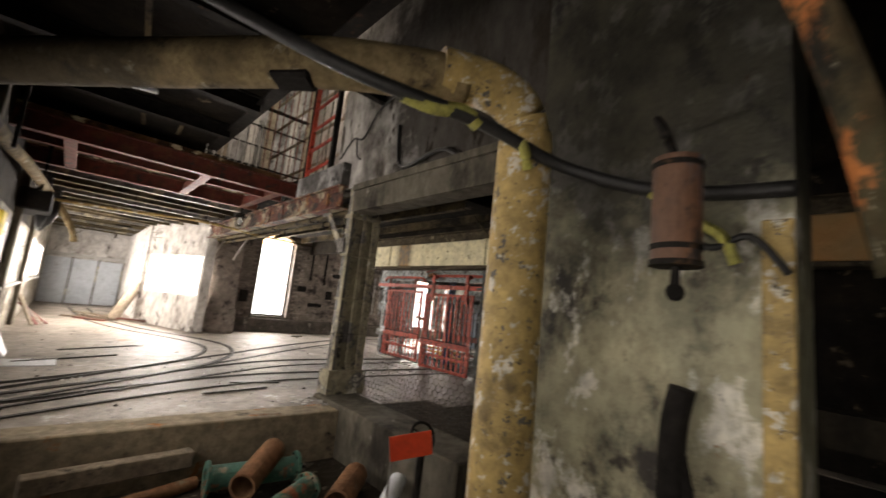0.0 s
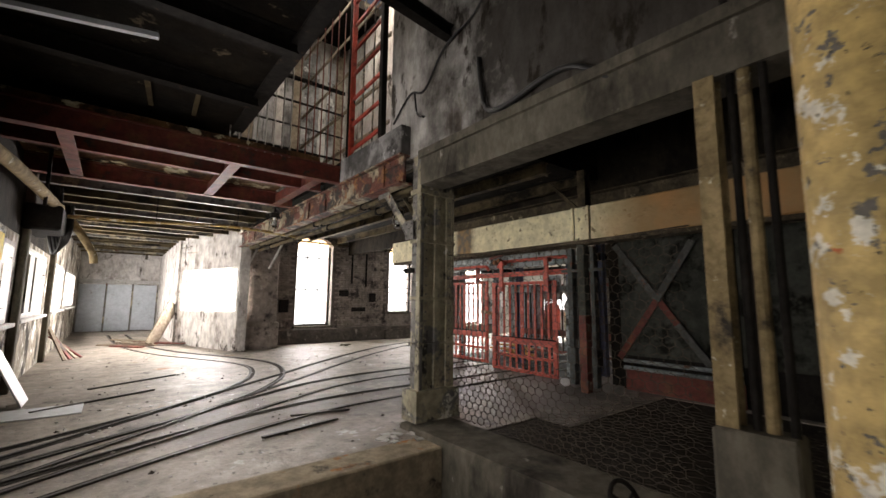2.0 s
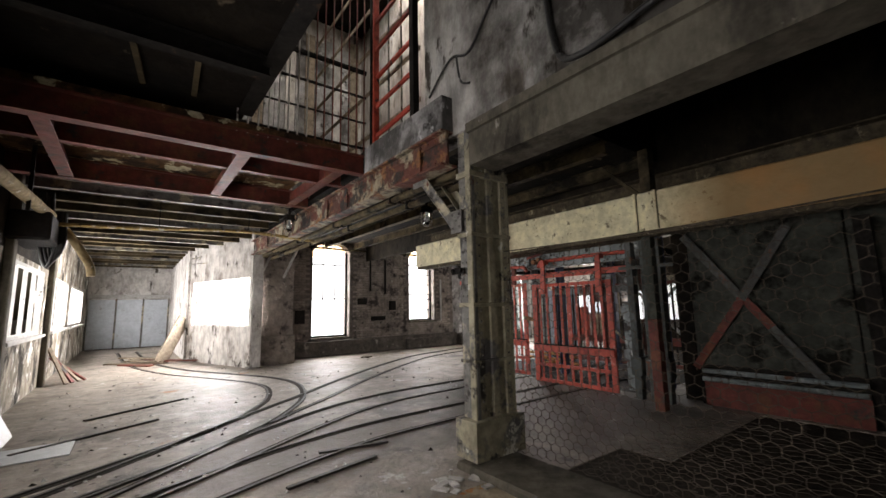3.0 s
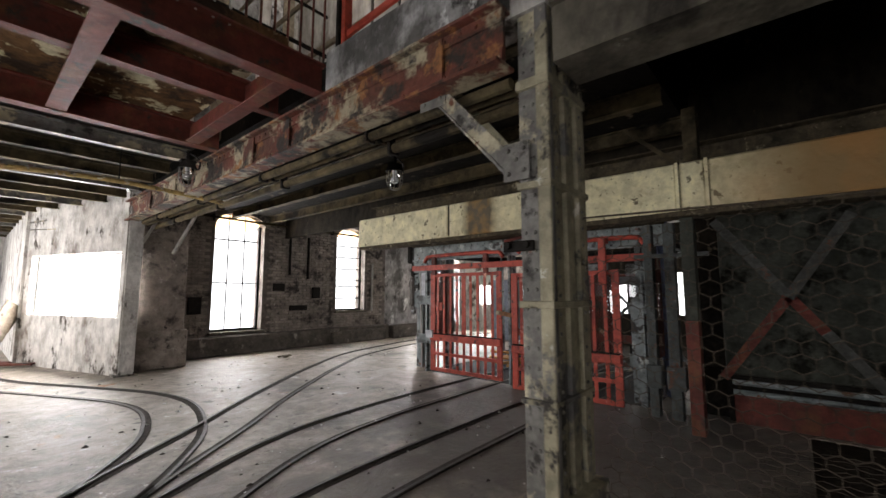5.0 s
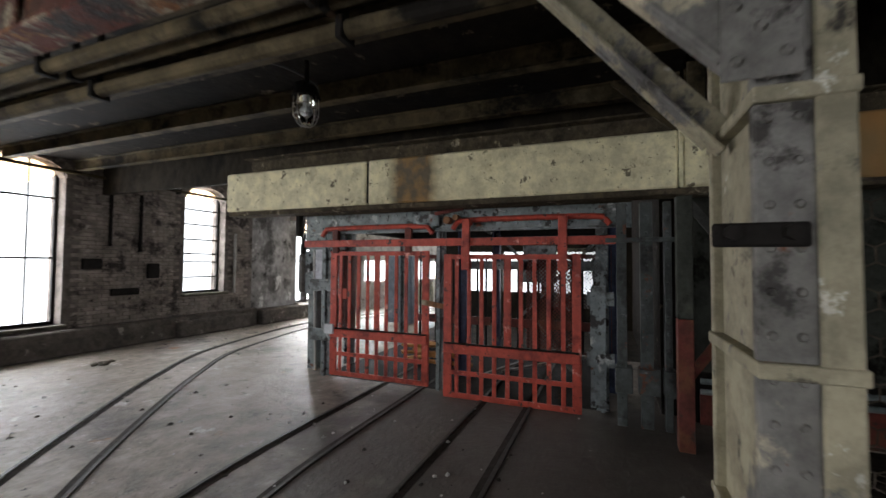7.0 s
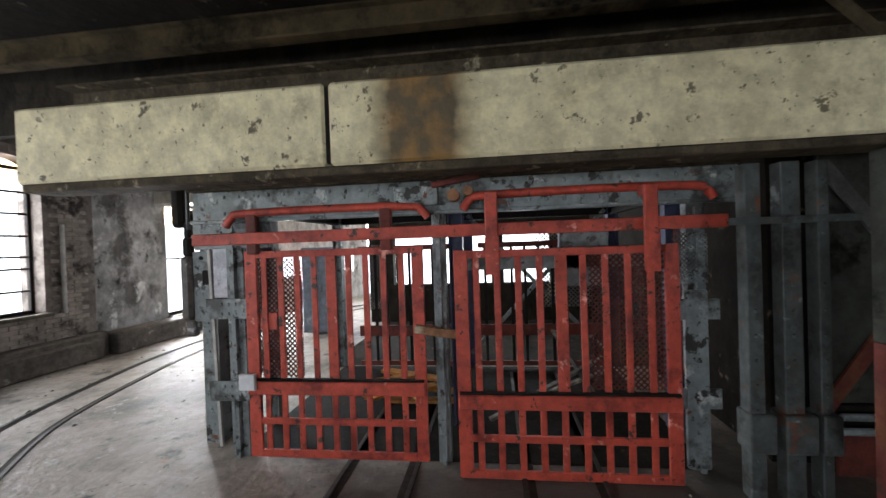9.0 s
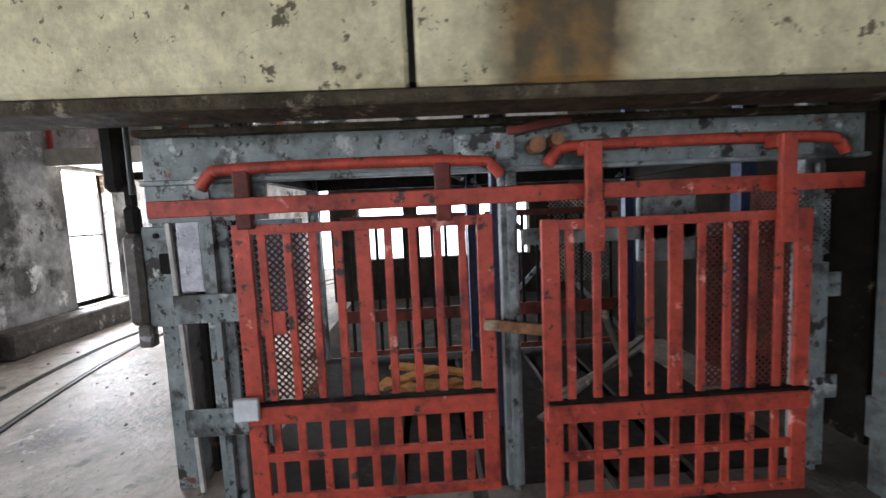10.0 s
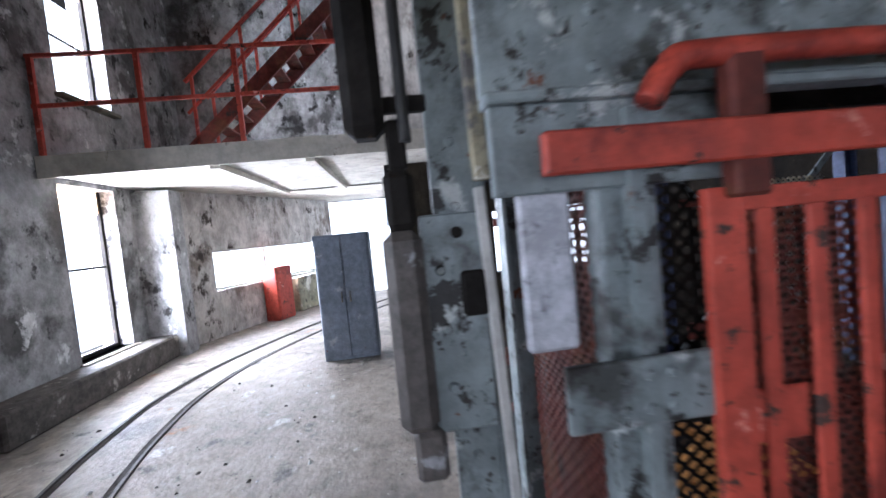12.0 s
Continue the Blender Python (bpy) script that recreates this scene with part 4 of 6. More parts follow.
ibeam(bm, (3.16, 5.05, 4.45), (1.5, 4.75, 4.35), 0.16, 0.12)
solid("wall_girder", bm, M_DARK, "black steel girder let into the upper wall", "girder")
bm = bmesh.new()
ibeam(bm, (1.52, -4.0, 3.9), (1.52, 7.66, 3.9), 0.42, 0.16)
solid("edge_girder", bm, M_DARK, "sooty steel girder at the ceiling edge", "girder")
# joists of the west ceilings
for y in (0.4, 2.0, 3.6, 5.2, 6.5):
    bm = bmesh.new()
    ibeam(bm, (-0.8, y, 3.68), (1.5, y, 3.68), 0.2, 0.12)
    solid("ceiling_joist", bm, M_DARK, "sooty steel joist under the ceiling", "joist", "west ceiling joists")
for i in range(17):
    y = 10.75 + 0.8 * i
    bm = bmesh.new()
    ibeam(bm, (-0.8, y, 3.34), (2.98, y, 3.34), 0.16, 0.11)
    solid("passage_joist", bm, M_JOIST if i % 3 else M_STEEL, "dirty cream steel joist over the passage", "joist", "passage joists")
for x0, y0, x1, y1 in ((0.45, 6.7, 0.55, 7.6), (0.95, 6.7, 1.0, 7.6), (0.2, 4.0, 0.3, 5.0)):
    bm = bmesh.new()
    stick(bm, (x0, y0, 3.755), (x1, y1, 3.755), 0.05, 0.03)
    solid("ceiling_strip", bm, M_JOIST, "pale strip nailed under the ceiling", "strip", "ceiling strips")
bm = bmesh.new()
stick(bm, (-0.75, 5.9, 3.54), (0.5, 5.6, 3.56), 0.05, 0.04)
solid("tube_lamp_rail", bm, M_WHITE, "pale lamp rail under the ceiling", "rail")
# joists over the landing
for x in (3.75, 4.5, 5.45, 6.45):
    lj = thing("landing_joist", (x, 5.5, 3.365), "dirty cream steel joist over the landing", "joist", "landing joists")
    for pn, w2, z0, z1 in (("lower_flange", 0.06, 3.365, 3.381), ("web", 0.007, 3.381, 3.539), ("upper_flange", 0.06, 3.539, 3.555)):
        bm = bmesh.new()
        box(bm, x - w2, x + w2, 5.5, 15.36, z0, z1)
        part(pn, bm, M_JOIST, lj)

# ---- white post and brackets by the partition ----
c = thing("passage_post", (3.18, 14.08, 0), "whitewashed steel post at the partition corner", "post")
bm = bmesh.new()
ibeam(bm, (3.18, 14.08, 0), (3.18, 14.08, 3.42), 0.26, 0.22, 0.02, up=(0, 1, 0))
part("shaft", bm, M_PLASTER, c)
bm = bmesh.new()
box(bm, 3.0, 3.36, 13.92, 14.24, 0, 0.03)
part("foot_plate", bm, M_STEEL, c)
for p0, p1 in (((3.32, 14.1, 2.45), (3.7, 14.1, 3.3)), ((3.9, 14.3, 2.3), (4.15, 13.9, 3.1))):
    bm = bmesh.new()
    stick(bm, p0, p1, 0.05, 0.05)
    part("strut", bm, M_PLASTER, c)
bm = bmesh.new()
stick(bm, (3.3, 14.2, 3.16), (2.0, 17.2, 3.02), 0.03, 0.03)
stick(bm, (3.3, 14.1, 2.78), (2.0, 17.1, 2.85), 0.02, 0.02)
solid("wall_conduit", bm, M_STEEL, "thin conduits along the partition top", "conduit")

# ---- end doors of the passage ----
for i in range(3):
    x0 = -0.75 + 0.9 * i
    dr = thing("door_%d" % (i + 1), (x0 + 0.43, 24.45, 0), "pale blue sheet metal door leaf", "door", kind="structure")
    bm = bmesh.new()
    box(bm, x0, x0 + 0.84, 24.38, 24.46, 0.02, 1.98, 0.01)
    part("leaf", bm, M_DOORS, dr)
    bm = bmesh.new()
    box(bm, x0 + 0.84, x0 + 0.9, 24.34, 24.5, 0, 2.1)
    part("door_post", bm, M_STEEL, dr)
slab("door_lintel", M_FRAME, "pale beam over the end doors", "beam", (-0.8, 1.95, 24.3, 24.5, 2.02, 2.18))
# planks and debris
random.seed(5)
for i in range(9):
    bm = bmesh.new()
    a = radians(random.uniform(100, 150))
    cx, cy = 1.15 + random.uniform(-0.35, 0.45), 17.2 + random.uniform(-0.8, 1.2)
    L = random.uniform(0.8, 1.7)
    z = 0.026 + 0.006 * i
    stick(bm, (cx - math.cos(a) * L / 2, cy - math.sin(a) * L / 2, z if i > 4 else 0.025), (cx + math.cos(a) * L / 2, cy + math.sin(a) * L / 2, z + 0.02 if i > 4 else 0.025), random.uniform(0.1, 0.2), 0.035, 0.004)
    solid("plank", bm, M_WOOD if i % 3 else M_REDOLD, "broken weathered plank on a rubble heap", "plank", "planks on the heap")
bm = bmesh.new()
stick(bm, (1.35, 16.9, 0.02), (1.92, 17.35, 1.25), 0.45, 0.04, 0.006, up=(1, -0.6, 0.4))
solid("leaning_board", bm, M_WOOD, "wide wooden board leaning against the partition", "board")
for i in range(4):
    bm = bmesh.new()
    stick(bm, (-0.35 + 0.09 * i, 14.3 + 0.15 * i, 0.02), (-0.7, 14.6 + 0.12 * i, 0.75 - 0.08 * i), 0.09, 0.03, 0.004)
    solid("leaning_plank", bm, M_REDOLD if i % 2 else M_WOOD, "short plank leaning on the west wall", "plank", "planks on the west wall")
bm = bmesh.new()
stick(bm, (-0.42, 9.55, 0.01), (-0.76, 9.55, 0.72), 0.55, 0.02, 0.004, up=(1, 0, 0.4))
solid("white_sheet", bm, M_WHITE, "white enamel sheet leaning on the west wall", "sheet")
bm = bmesh.new()
box(bm, -0.6, 0.2, 8.55, 9.15, 0.001, 0.012)
solid("floor_sheet", bm, M_WHITE, "pale sheet lying on the floor", "sheet")
bm = bmesh.new()
box(bm, -0.9, -0.86, 8.45, 8.75, 1.2, 2.2)
box(bm, -0.86, -0.72, 8.5, 8.95, 1.85, 2.2, 0.02)
solid("yellow_box", bm, M_YFRAME, "bright yellow box and strip in the window", "box")
# hanging black cables by the west wall
cb = thing("cable_bundle", (-0.5, 11.2, 2.3), "black cable bundle hanging from the ceiling", "cable")
for k in range(4):
    bm = bmesh.new()
    tube(bm, [(-0.62 + 0.05 * k, 11.2, 3.3), (-0.58 + 0.05 * k, 11.25, 2.6), (-0.48 + 0.03 * k, 11.3, 2.15 + 0.05 * k), (-0.38 + 0.03 * k, 11.2, 2.5), (-0.45 + 0.05 * k, 11.15, 3.0)], 0.028, 8)
    part("cable", bm, M_RUBBER, cb)
bm = bmesh.new()
box(bm, -0.8, -0.35, 10.4, 11.7, 2.45, 2.85, 0.03)
solid("duct_box", bm, M_DARK, "sooty metal duct box on the west wall", "duct")
p = thing("lagged_pipe", (-0.5, 8, 2.8), "long lagged pipe under the west ceiling", "pipe")
bm = bmesh.new()
tube(bm, [(-0.71, 2.2, 2.80), (-0.70, 6.5, 2.84), (-0.58, 8.2, 2.86), (-0.45, 11.0, 2.90)], 0.075, 12)
part("run", bm, M_LAG, p)
bm = bmesh.new()
tube(bm, [(-0.40, 11.2, 2.88), (-0.2, 11.24, 2.6), (0.02, 11.27, 2.22), (0.06, 11.27, 2.02)], 0.06, 12)
part("outlet", bm, M_LAG, p)
for y in (3.4, 6.4, 9.6):
    bm = bmesh.new()
    box(bm, -0.72 + 0.03 * (y - 2.2), -0.68 + 0.03 * (y - 2.2), y - 0.02, y + 0.02, 2.7, 3.78)
    part("hanger", bm, M_DARK, p)


# ---- caged lamps ----
def caged_lamp(x, y, z, drop, k_=1.0):
    L = thing("caged_lamp", (x, y, z), "dusty bulkhead lamp with a wire guard", "lamp", "caged lamps")
    bm = bmesh.new()
    rod(bm, (x, y, z), (x, y, z + 0.09), 0.085 * k_, 16, 0.06 * k_)
    rod(bm, (x, y, z + 0.09), (x, y, z + drop), 0.02, 8)
    box(bm, x - 0.09, x + 0.09, y - 0.05, y + 0.05, z + 0.07, z + 0.11, 0.01)
    part("body", bm, M_DARK, L)
    bm = bmesh.new()
    rod(bm, (x, y, z - 0.15 * k_), (x, y, z), 0.035 * k_, 14, 0.055 * k_)
    for fc in bm.faces:
        fc.smooth = True
    jar = part("glass", bm, M_LAMPGLASS, L, "cloudy glass jar")
    bm = bmesh.new()
    bmesh.ops.create_uvsphere(bm, u_segments=12, v_segments=8, radius=0.026 * k_, matrix=Matrix.Translation((x, y, z - 0.08 * k_)))
    rod(bm, (x, y, z - 0.06 * k_), (x, y, z), 0.013 * k_, 8)
    part("bulb", bm, M_WHITE, jar, "unlit frosted bulb")
    bm = bmesh.new()
    for k in range(8):
        a = math.pi * k / 4
        tube(bm, [(x + 0.07 * k_ * math.cos(a), y + 0.07 * k_ * math.sin(a), z), (x + 0.072 * k_ * math.cos(a), y + 0.072 * k_ * math.sin(a), z - 0.1 * k_), (x + 0.045 * k_ * math.cos(a), y + 0.045 * k_ * math.sin(a), z - 0.16 * k_), (x, y, z - 0.175 * k_)], 0.004, 5, 3)
    for zz in (0.05, 0.11):
        tube(bm, [(x + 0.073 * k_ * math.cos(t * math.pi / 6), y + 0.073 * k_ * math.sin(t * math.pi / 6), z - zz * k_) for t in range(13)], 0.004, 5, 1, False)
    part("wire_guard", bm, M_STEEL, L)
    bm = bmesh.new()
    tube(bm, [(x + 0.05, y, z + 0.1), (x + 0.13, y + 0.02, z + 0.02), (x + 0.12, y, z + 0.16), (x - 0.05, y + 0.25, z + 0.3), (x - 0.2, y + 0.6, z + 0.36)], 0.01, 6)
    part("cable", bm, M_RUBBER, L)


caged_lamp(4.64, 8.46, 3.06, 0.31, 1.4)
caged_lamp(2.87, 10.42, 3.08, 0.24, 1.3)

# ---- cream girder ----
g = thing("cream_girder", (6.36, 6, 2.36), "cream painted box girder with scorched patch", "girder")
for y0, y1 in ((-2.0, 5.24), (5.27, 5.52), (5.55, 8.825), (8.855, 11.15)):
    bm = bmesh.new()
    box(bm, 6.17, 6.42, y0, y1, 2.40, 2.93, 0.018)
    part("casing", bm, M_BEAM, g)
bm = bmesh.new()
box(bm, 6.19, 6.40, -2.0, 11.13, 2.42, 2.91)
part("core", bm, M_DARK, g)
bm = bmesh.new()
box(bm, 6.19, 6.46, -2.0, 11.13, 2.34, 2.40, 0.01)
part("lower_flange", bm, M_BEAMDARK, g, "dark lower flange")
for y in (5.255, 5.535):
    bm = bmesh.new()
    box(bm, 6.14, 6.17, y - 0.015, y + 0.015, 2.40, 2.935)
    part("stiffener", bm, M_BEAM, g)
ug = thing("upper_girder", (6.75, -2, 3.01), "dark girder behind the cream beam", "girder")
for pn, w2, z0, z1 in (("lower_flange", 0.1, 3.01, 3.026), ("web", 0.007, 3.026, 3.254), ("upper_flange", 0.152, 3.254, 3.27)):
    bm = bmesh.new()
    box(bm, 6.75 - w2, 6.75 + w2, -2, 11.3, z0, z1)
    part(pn, bm, M_BEAMDARK, ug)
gs = thing("girder_stub", (6.30, 5.40, 2.93), "dirty cream steel stub between the girder and the ceiling", "strut")
bm = bmesh.new()
ibeam(bm, (6.30, 5.40, 2.945), (6.30, 5.40, 3.56), 0.16, 0.14, up=(1, 0, 0))
part("stub", bm, M_JOIST, gs)
bm = bmesh.new()
box(bm, 6.19, 6.41, 5.29, 5.51, 2.931, 2.945, 0.003)
part("foot_plate", bm, M_BEAMDARK, gs)
bm = bmesh.new()
stick(bm, (6.30, 5.55, 2.96), (6.30, 6.1, 3.5), 0.04, 0.05)
part("stay", bm, M_JOIST, gs)

before_front = set(bpy.data.objects)


# ---- sliding gates of the cage ----
def gate(y0, y1, z0, label, tall):
    """A barred gate leaf between y0 and y1 whose foot is at z0."""
    x = 6.95
    G = thing("sliding_gate", (x, (y0 + y1) / 2, z0), label, "gate", "cage gates")

    def bar(name, a, b, c, d, dx=0.0, t=0.016, lab=""):
        bm = bmesh.new()
        box(bm, x - t + dx, x + t + dx, min(a, b), max(a, b), c, d, 0.004)
        return part(name, bm, M_RED, G, lab)

    zm, zt = z0 + 0.56, tall
    bar("stile", y0, y0 + 0.10, z0, zt)
    bar("stile", y1 - 0.11, y1, z0, zt)
    bar("top_rail", y0 + 0.10, y1 - 0.11, zt - 0.065, zt - 0.005)
    bar("bottom_rail", y0 + 0.10, y1 - 0.11, z0, z0 + 0.065)
    bar("lower_rail", y0 + 0.10, y1 - 0.11, z0 + 0.29, z0 + 0.345)
    bm = bmesh.new()
    box(bm, x - 0.05, x + 0.01, y0 + 0.01, y1 - 0.01, zm, zm + 0.115, 0.008)
    channel = part("kick_channel", bm, M_RED, G)
    bm = bmesh.new()
    box(bm, x - 0.046, x + 0.01, y0 + 0.02, y1 - 0.02, zm + 0.117, zm + 0.135)
    part("channel_dirt", bm, M_DARK, channel, "black dirt lying on the channel")
    n = 9
    for i in range(n):
        y = y0 + 0.10 + (y1 - y0 - 0.21) * (i + 0.6) / n
        w = 0.026 if i != 4 else 0.045
        bar("bar", y - w, y + w, zm + 0.10, zt - 0.06, 0.004, 0.009)
        bar("short_bar", y - 0.026, y + 0.026, z0 + 0.06, zm, 0.004, 0.009)
    return G


gl = gate(8.40, 10.0, 0.05, "red barred sliding gate with chipped paint", 1.87)
gr = gate(6.44, 8.13, 0.0, "red barred sliding gate hung on two brackets", 1.82)
bm = bmesh.new()
box(bm, 6.955, 6.965, 9.72, 9.88, 1.17, 1.32, 0.004)
part("patch_plate", bm, M_RED, gl)


def perforated(y0, y1, z0, z1, x, parent, name="perforated_sheet", mat=None, pitch=0.045, axis="x"):
    """A sheet with punched diamond holes, as crossing strips."""
    bm = bmesh.new()
    n = int((y1 - y0 + z1 - z0) / pitch)
    for s in (1, -1):
        for i in range(n):
            o = i * pitch
            a0 = o
            p0 = (a0, 0.0) if a0 <= y1 - y0 else (y1 - y0, a0 - (y1 - y0))
            p1 = (0.0, a0) if a0 <= z1 - z0 else (a0 - (z1 - z0), z1 - z0)
            if (p0[0] - p1[0]) ** 2 + (p0[1] - p1[1]) ** 2 < 1e-4:
                continue
            P = []
            for u, v in (p0, p1):
                u = y0 + u if s > 0 else y1 - u
                P.append((x, u, z0 + v) if axis == "x" else (u, x, z0 + v))
            stick(bm, P[0], P[1], pitch * 0.26, 0.004, up=(1, 0, 0) if axis == "x" else (0, 1, 0))
    return part(name, bm, mat or M_REDOLD, parent)


perforated(9.50, 9.89, 0.74, 1.80, 6.99, gl)
perforated(6.53, 7.08, 0.70, 1.75, 6.99, gr)
gr.location.x -= 0.13

# track bar, arched handles, hangers
tb = thing("gate_track", (6.9, 8.2, 2.0), "red sliding track bar with arched handles", "gate track")
bm = bmesh.new()
box(bm, 6.86, 6.90, 6.06, 10.44, 1.93, 2.03, 0.006)
part("track_bar", bm, M_RED, tb)
for ya, yb, z in ((10.12, 8.36, 2.19), (8.02, 6.15, 2.25)):
    bm = bmesh.new()
    tube(bm, [(6.92, ya + 0.03, z - 0.10), (6.92, ya - 0.03, z - 0.02), (6.92, ya - 0.14, z + 0.01), (6.92, (ya + yb) / 2, z + 0.02), (6.92, yb + 0.14, z + 0.01), (6.92, yb + 0.03, z - 0.03), (6.92, yb - 0.02, z - 0.09)], 0.035, 10, 5)
    part("arched_handle", bm, M_RED, tb)
for y in (9.90, 8.70):
    bm = bmesh.new()
    box(bm, 6.89, 6.95, y - 0.05, y + 0.05, 1.84, 2.20, 0.01)
    part("roller_bracket", bm, M_REDOLD, tb)
for y in (7.82, 6.64):
    bm = bmesh.new()
    box(bm, 6.76, 6.80, y - 0.05, y + 0.05, 1.62, 2.27, 0.008)
    box(bm, 6.80, 6.90, y - 0.05, y + 0.05, 2.19, 2.27, 0.008)
    box(bm, 6.752, 6.76, y - 0.055, y + 0.055, 1.62, 1.92, 0.006)
    part("hanger", bm, M_RED, tb)
bm = bmesh.new()
stick(bm, (6.90, 8.48, 1.18), (6.90, 8.10, 1.12), 0.03, 0.07, 0.005)
solid("gate_latch", bm, M_RUSTP, "rusty latch strap between the gates", "latch")

# ---- steel front of the shaft ----
s = thing("shaft_gateway", (7.05, 8.2, 0), "blue-grey riveted steel front of the mine shaft", "shaft frame")
bm = bmesh.new()
box(bm, 7.02, 7.06, 5.9, 10.54, 2.16, 2.42, 0.004)
part("header_web", bm, M_GREY, s)
bm = bmesh.new()
box(bm, 6.95, 7.06, 5.9, 10.54, 2.42, 2.46, 0.006)
part("header_top_flange", bm, M_BEAMDARK, s, "dirty top flange")
bm = bmesh.new()
box(bm, 6.97, 7.06, 5.9, 10.54, 2.13, 2.16, 0.006)
part("header_bottom_flange", bm, M_GREY, s)
bm = bmesh.new()
for z in (2.22, 2.37):
    rivets(bm, (7.02, 6.0, z), (7.02, 10.3, z), 30, 0.02, (-1, 0, 0))
part("rivets", bm, M_GREY, s)
bm = bmesh.new()
box(bm, 7.0, 7.04, 9.80, 10.53, 1.90, 2.13, 0.005)
rivets(bm, (7.0, 10.05, 1.98), (7.0, 10.3, 2.06), 3, 0.018, (-1, 0, 0))
part("corner_plate", bm, M_GREY, s)
for y0, y1, z1 in ((10.07, 10.24, 3.4), (8.22, 8.33, 2.14), (6.15, 6.29, 3.4)):
    bm = bmesh.new()
    box(bm, 7.03, 7.13, y0, y1, 0, z1, 0.006)
    box(bm, 6.98, 7.03, (y0 + y1) / 2 - 0.02, (y0 + y1) / 2 + 0.02, 0, z1 if z1 < 3 else 2.1)
    part("post", bm, M_GREY, s)
for z in (1.36, 0.62):
    bm = bmesh.new()
    box(bm, 6.955, 6.975, 9.93, 10.40, z - 0.09, z + 0.09, 0.004)
    for dz in (-0.045, 0.045):
        rivets(bm, (6.955, 10.08, z + dz), (6.955, 10.28, z + dz), 3, 0.018, (-1, 0, 0))
    part("splice_plate", bm, M_GREY, s)
for z in (1.30, 0.60):
    bm = bmesh.new()
    box(bm, 6.955, 6.975, 6.09, 6.39, z - 0.08, z + 0.08, 0.004)
    rivets(bm, (6.955, 6.12, z), (6.955, 6.35, z), 3, 0.018, (-1, 0, 0))
    part("splice_plate", bm, M_GREY, s)
bm = bmesh.new()
box(bm, 6.95, 6.99, 6.18, 6.35, 0.05, 1.45, 0.005)
part("side_sheet", bm, M_GREY, s)
perforated(6.16, 6.40, 1.5, 1.9, 6.98, s, mat=M_GREY, pitch=0.035)
perforated(9.94, 10.07, 0.72, 1.9, 7.05, s, mat=M_DARK, pitch=0.05)

# the corner post assembly that the walk passes closely
k = thing("corner_post", (7.350, 10.590, 0), "blue-grey corner post with bolts and peeling paint", "post")
bm = bmesh.new()
box(bm, 7.250, 7.400, 10.500, 10.530, 0, 3.45, 0.004)
box(bm, 7.250, 7.280, 10.530, 10.670, 0, 3.45, 0.004)
part("angle", bm, M_GREY, k)
bm = bmesh.new()
rivets(bm, (7.250, 10.600, 0.2), (7.250, 10.600, 3.4), 16, 0.018, (-1, 0, 0))
part("rivets", bm, M_GREY, k)
bm = bmesh.new()
box(bm, 7.215, 7.250, 10.530, 10.720, 1.20, 1.88, 0.006)
rivets(bm, (7.215, 10.660, 1.25), (7.215, 10.670, 1.8), 3, 0.02, (-1, 0, 0))
part("bolted_plate", bm, M_GREY, k)
bm = bmesh.new()
stick(bm, (7.200, 10.530, 1.95), (7.200, 10.470, 0.0), 0.03, 0.03, 0.003)
part("pale_strip", bm, M_FRAME, k, "pale aluminium strip")
bm = bmesh.new()
stick(bm, (7.215, 10.515, 1.97), (7.215, 10.53, 3.45), 0.05, 0.05, 0.006)
part("edge_angle", bm, M_COLUMN, k, "cream painted edge angle")
bm = bmesh.new()
box(bm, 7.430, 7.500, 10.470, 10.590, 0, 2.4, 0.004)
part("dark_inner_post", bm, M_DARK, k)
bm = bmesh.new()
box(bm, 7.17, 7.29, 10.715, 10.835, 1.22, 1.84, 0.03)
part("curved_guard", bm, M_GUARD, k, "rounded dark brown guard")
bm = bmesh.new()
box(bm, 7.19, 7.27, 10.70, 10.80, 1.06, 1.22, 0.015)
part("guard_block", bm, M_GUARD, k)
bm = bmesh.new()
box(bm, 7.19, 7.27, 10.725, 10.815, 1.84, 2.02, 0.02)
box(bm, 7.20, 7.25, 10.735, 10.795, 2.02, 2.17, 0.01)
box(bm, 7.17, 7.29, 10.79, 10.91, 2.12, 3.45, 0.03)
part("cable_housing", bm, M_DARK, k, "sooty black cable housing")
bm = bmesh.new()
rod(bm, (7.20, 10.735, 2.1), (7.20, 10.735, 3.45), 0.018, 8)
part("cable", bm, M_RUBBER, k)
for z in (1.35, 2.2, 3.0):
    bm = bmesh.new()
    box(bm, 7.24, 7.27, 10.66, 10.80, z, z + 0.05, 0.004)
    part("guard_bracket", bm, M_DARK, k)
bm = bmesh.new()
box(bm, 7.220, 7.250, 10.570, 10.670, 1.60, 1.86, 0.01)
box(bm, 7.190, 7.220, 10.530, 10.610, 1.56, 1.7, 0.01)
rod(bm, (7.185, 10.610, 1.82), (7.200, 10.610, 1.82), 0.018, 12)
part("switch_box", bm, M_DARK, k, "black switch plate")
bm = bmesh.new()
box(bm, 6.86, 6.90, 9.90, 10.05, 0.66, 0.80, 0.006)
solid("stop_block", bm, M_WHITE, "pale bent stop plate beside the gate", "stop plate")
bm = bmesh.new()
box(bm, 7.12, 7.15, 10.28, 10.44, 1.44, 1.98, 0.012)
solid("side_plate", bm, M_PALE, "pale blue-grey bent plate beside the corner post", "plate")

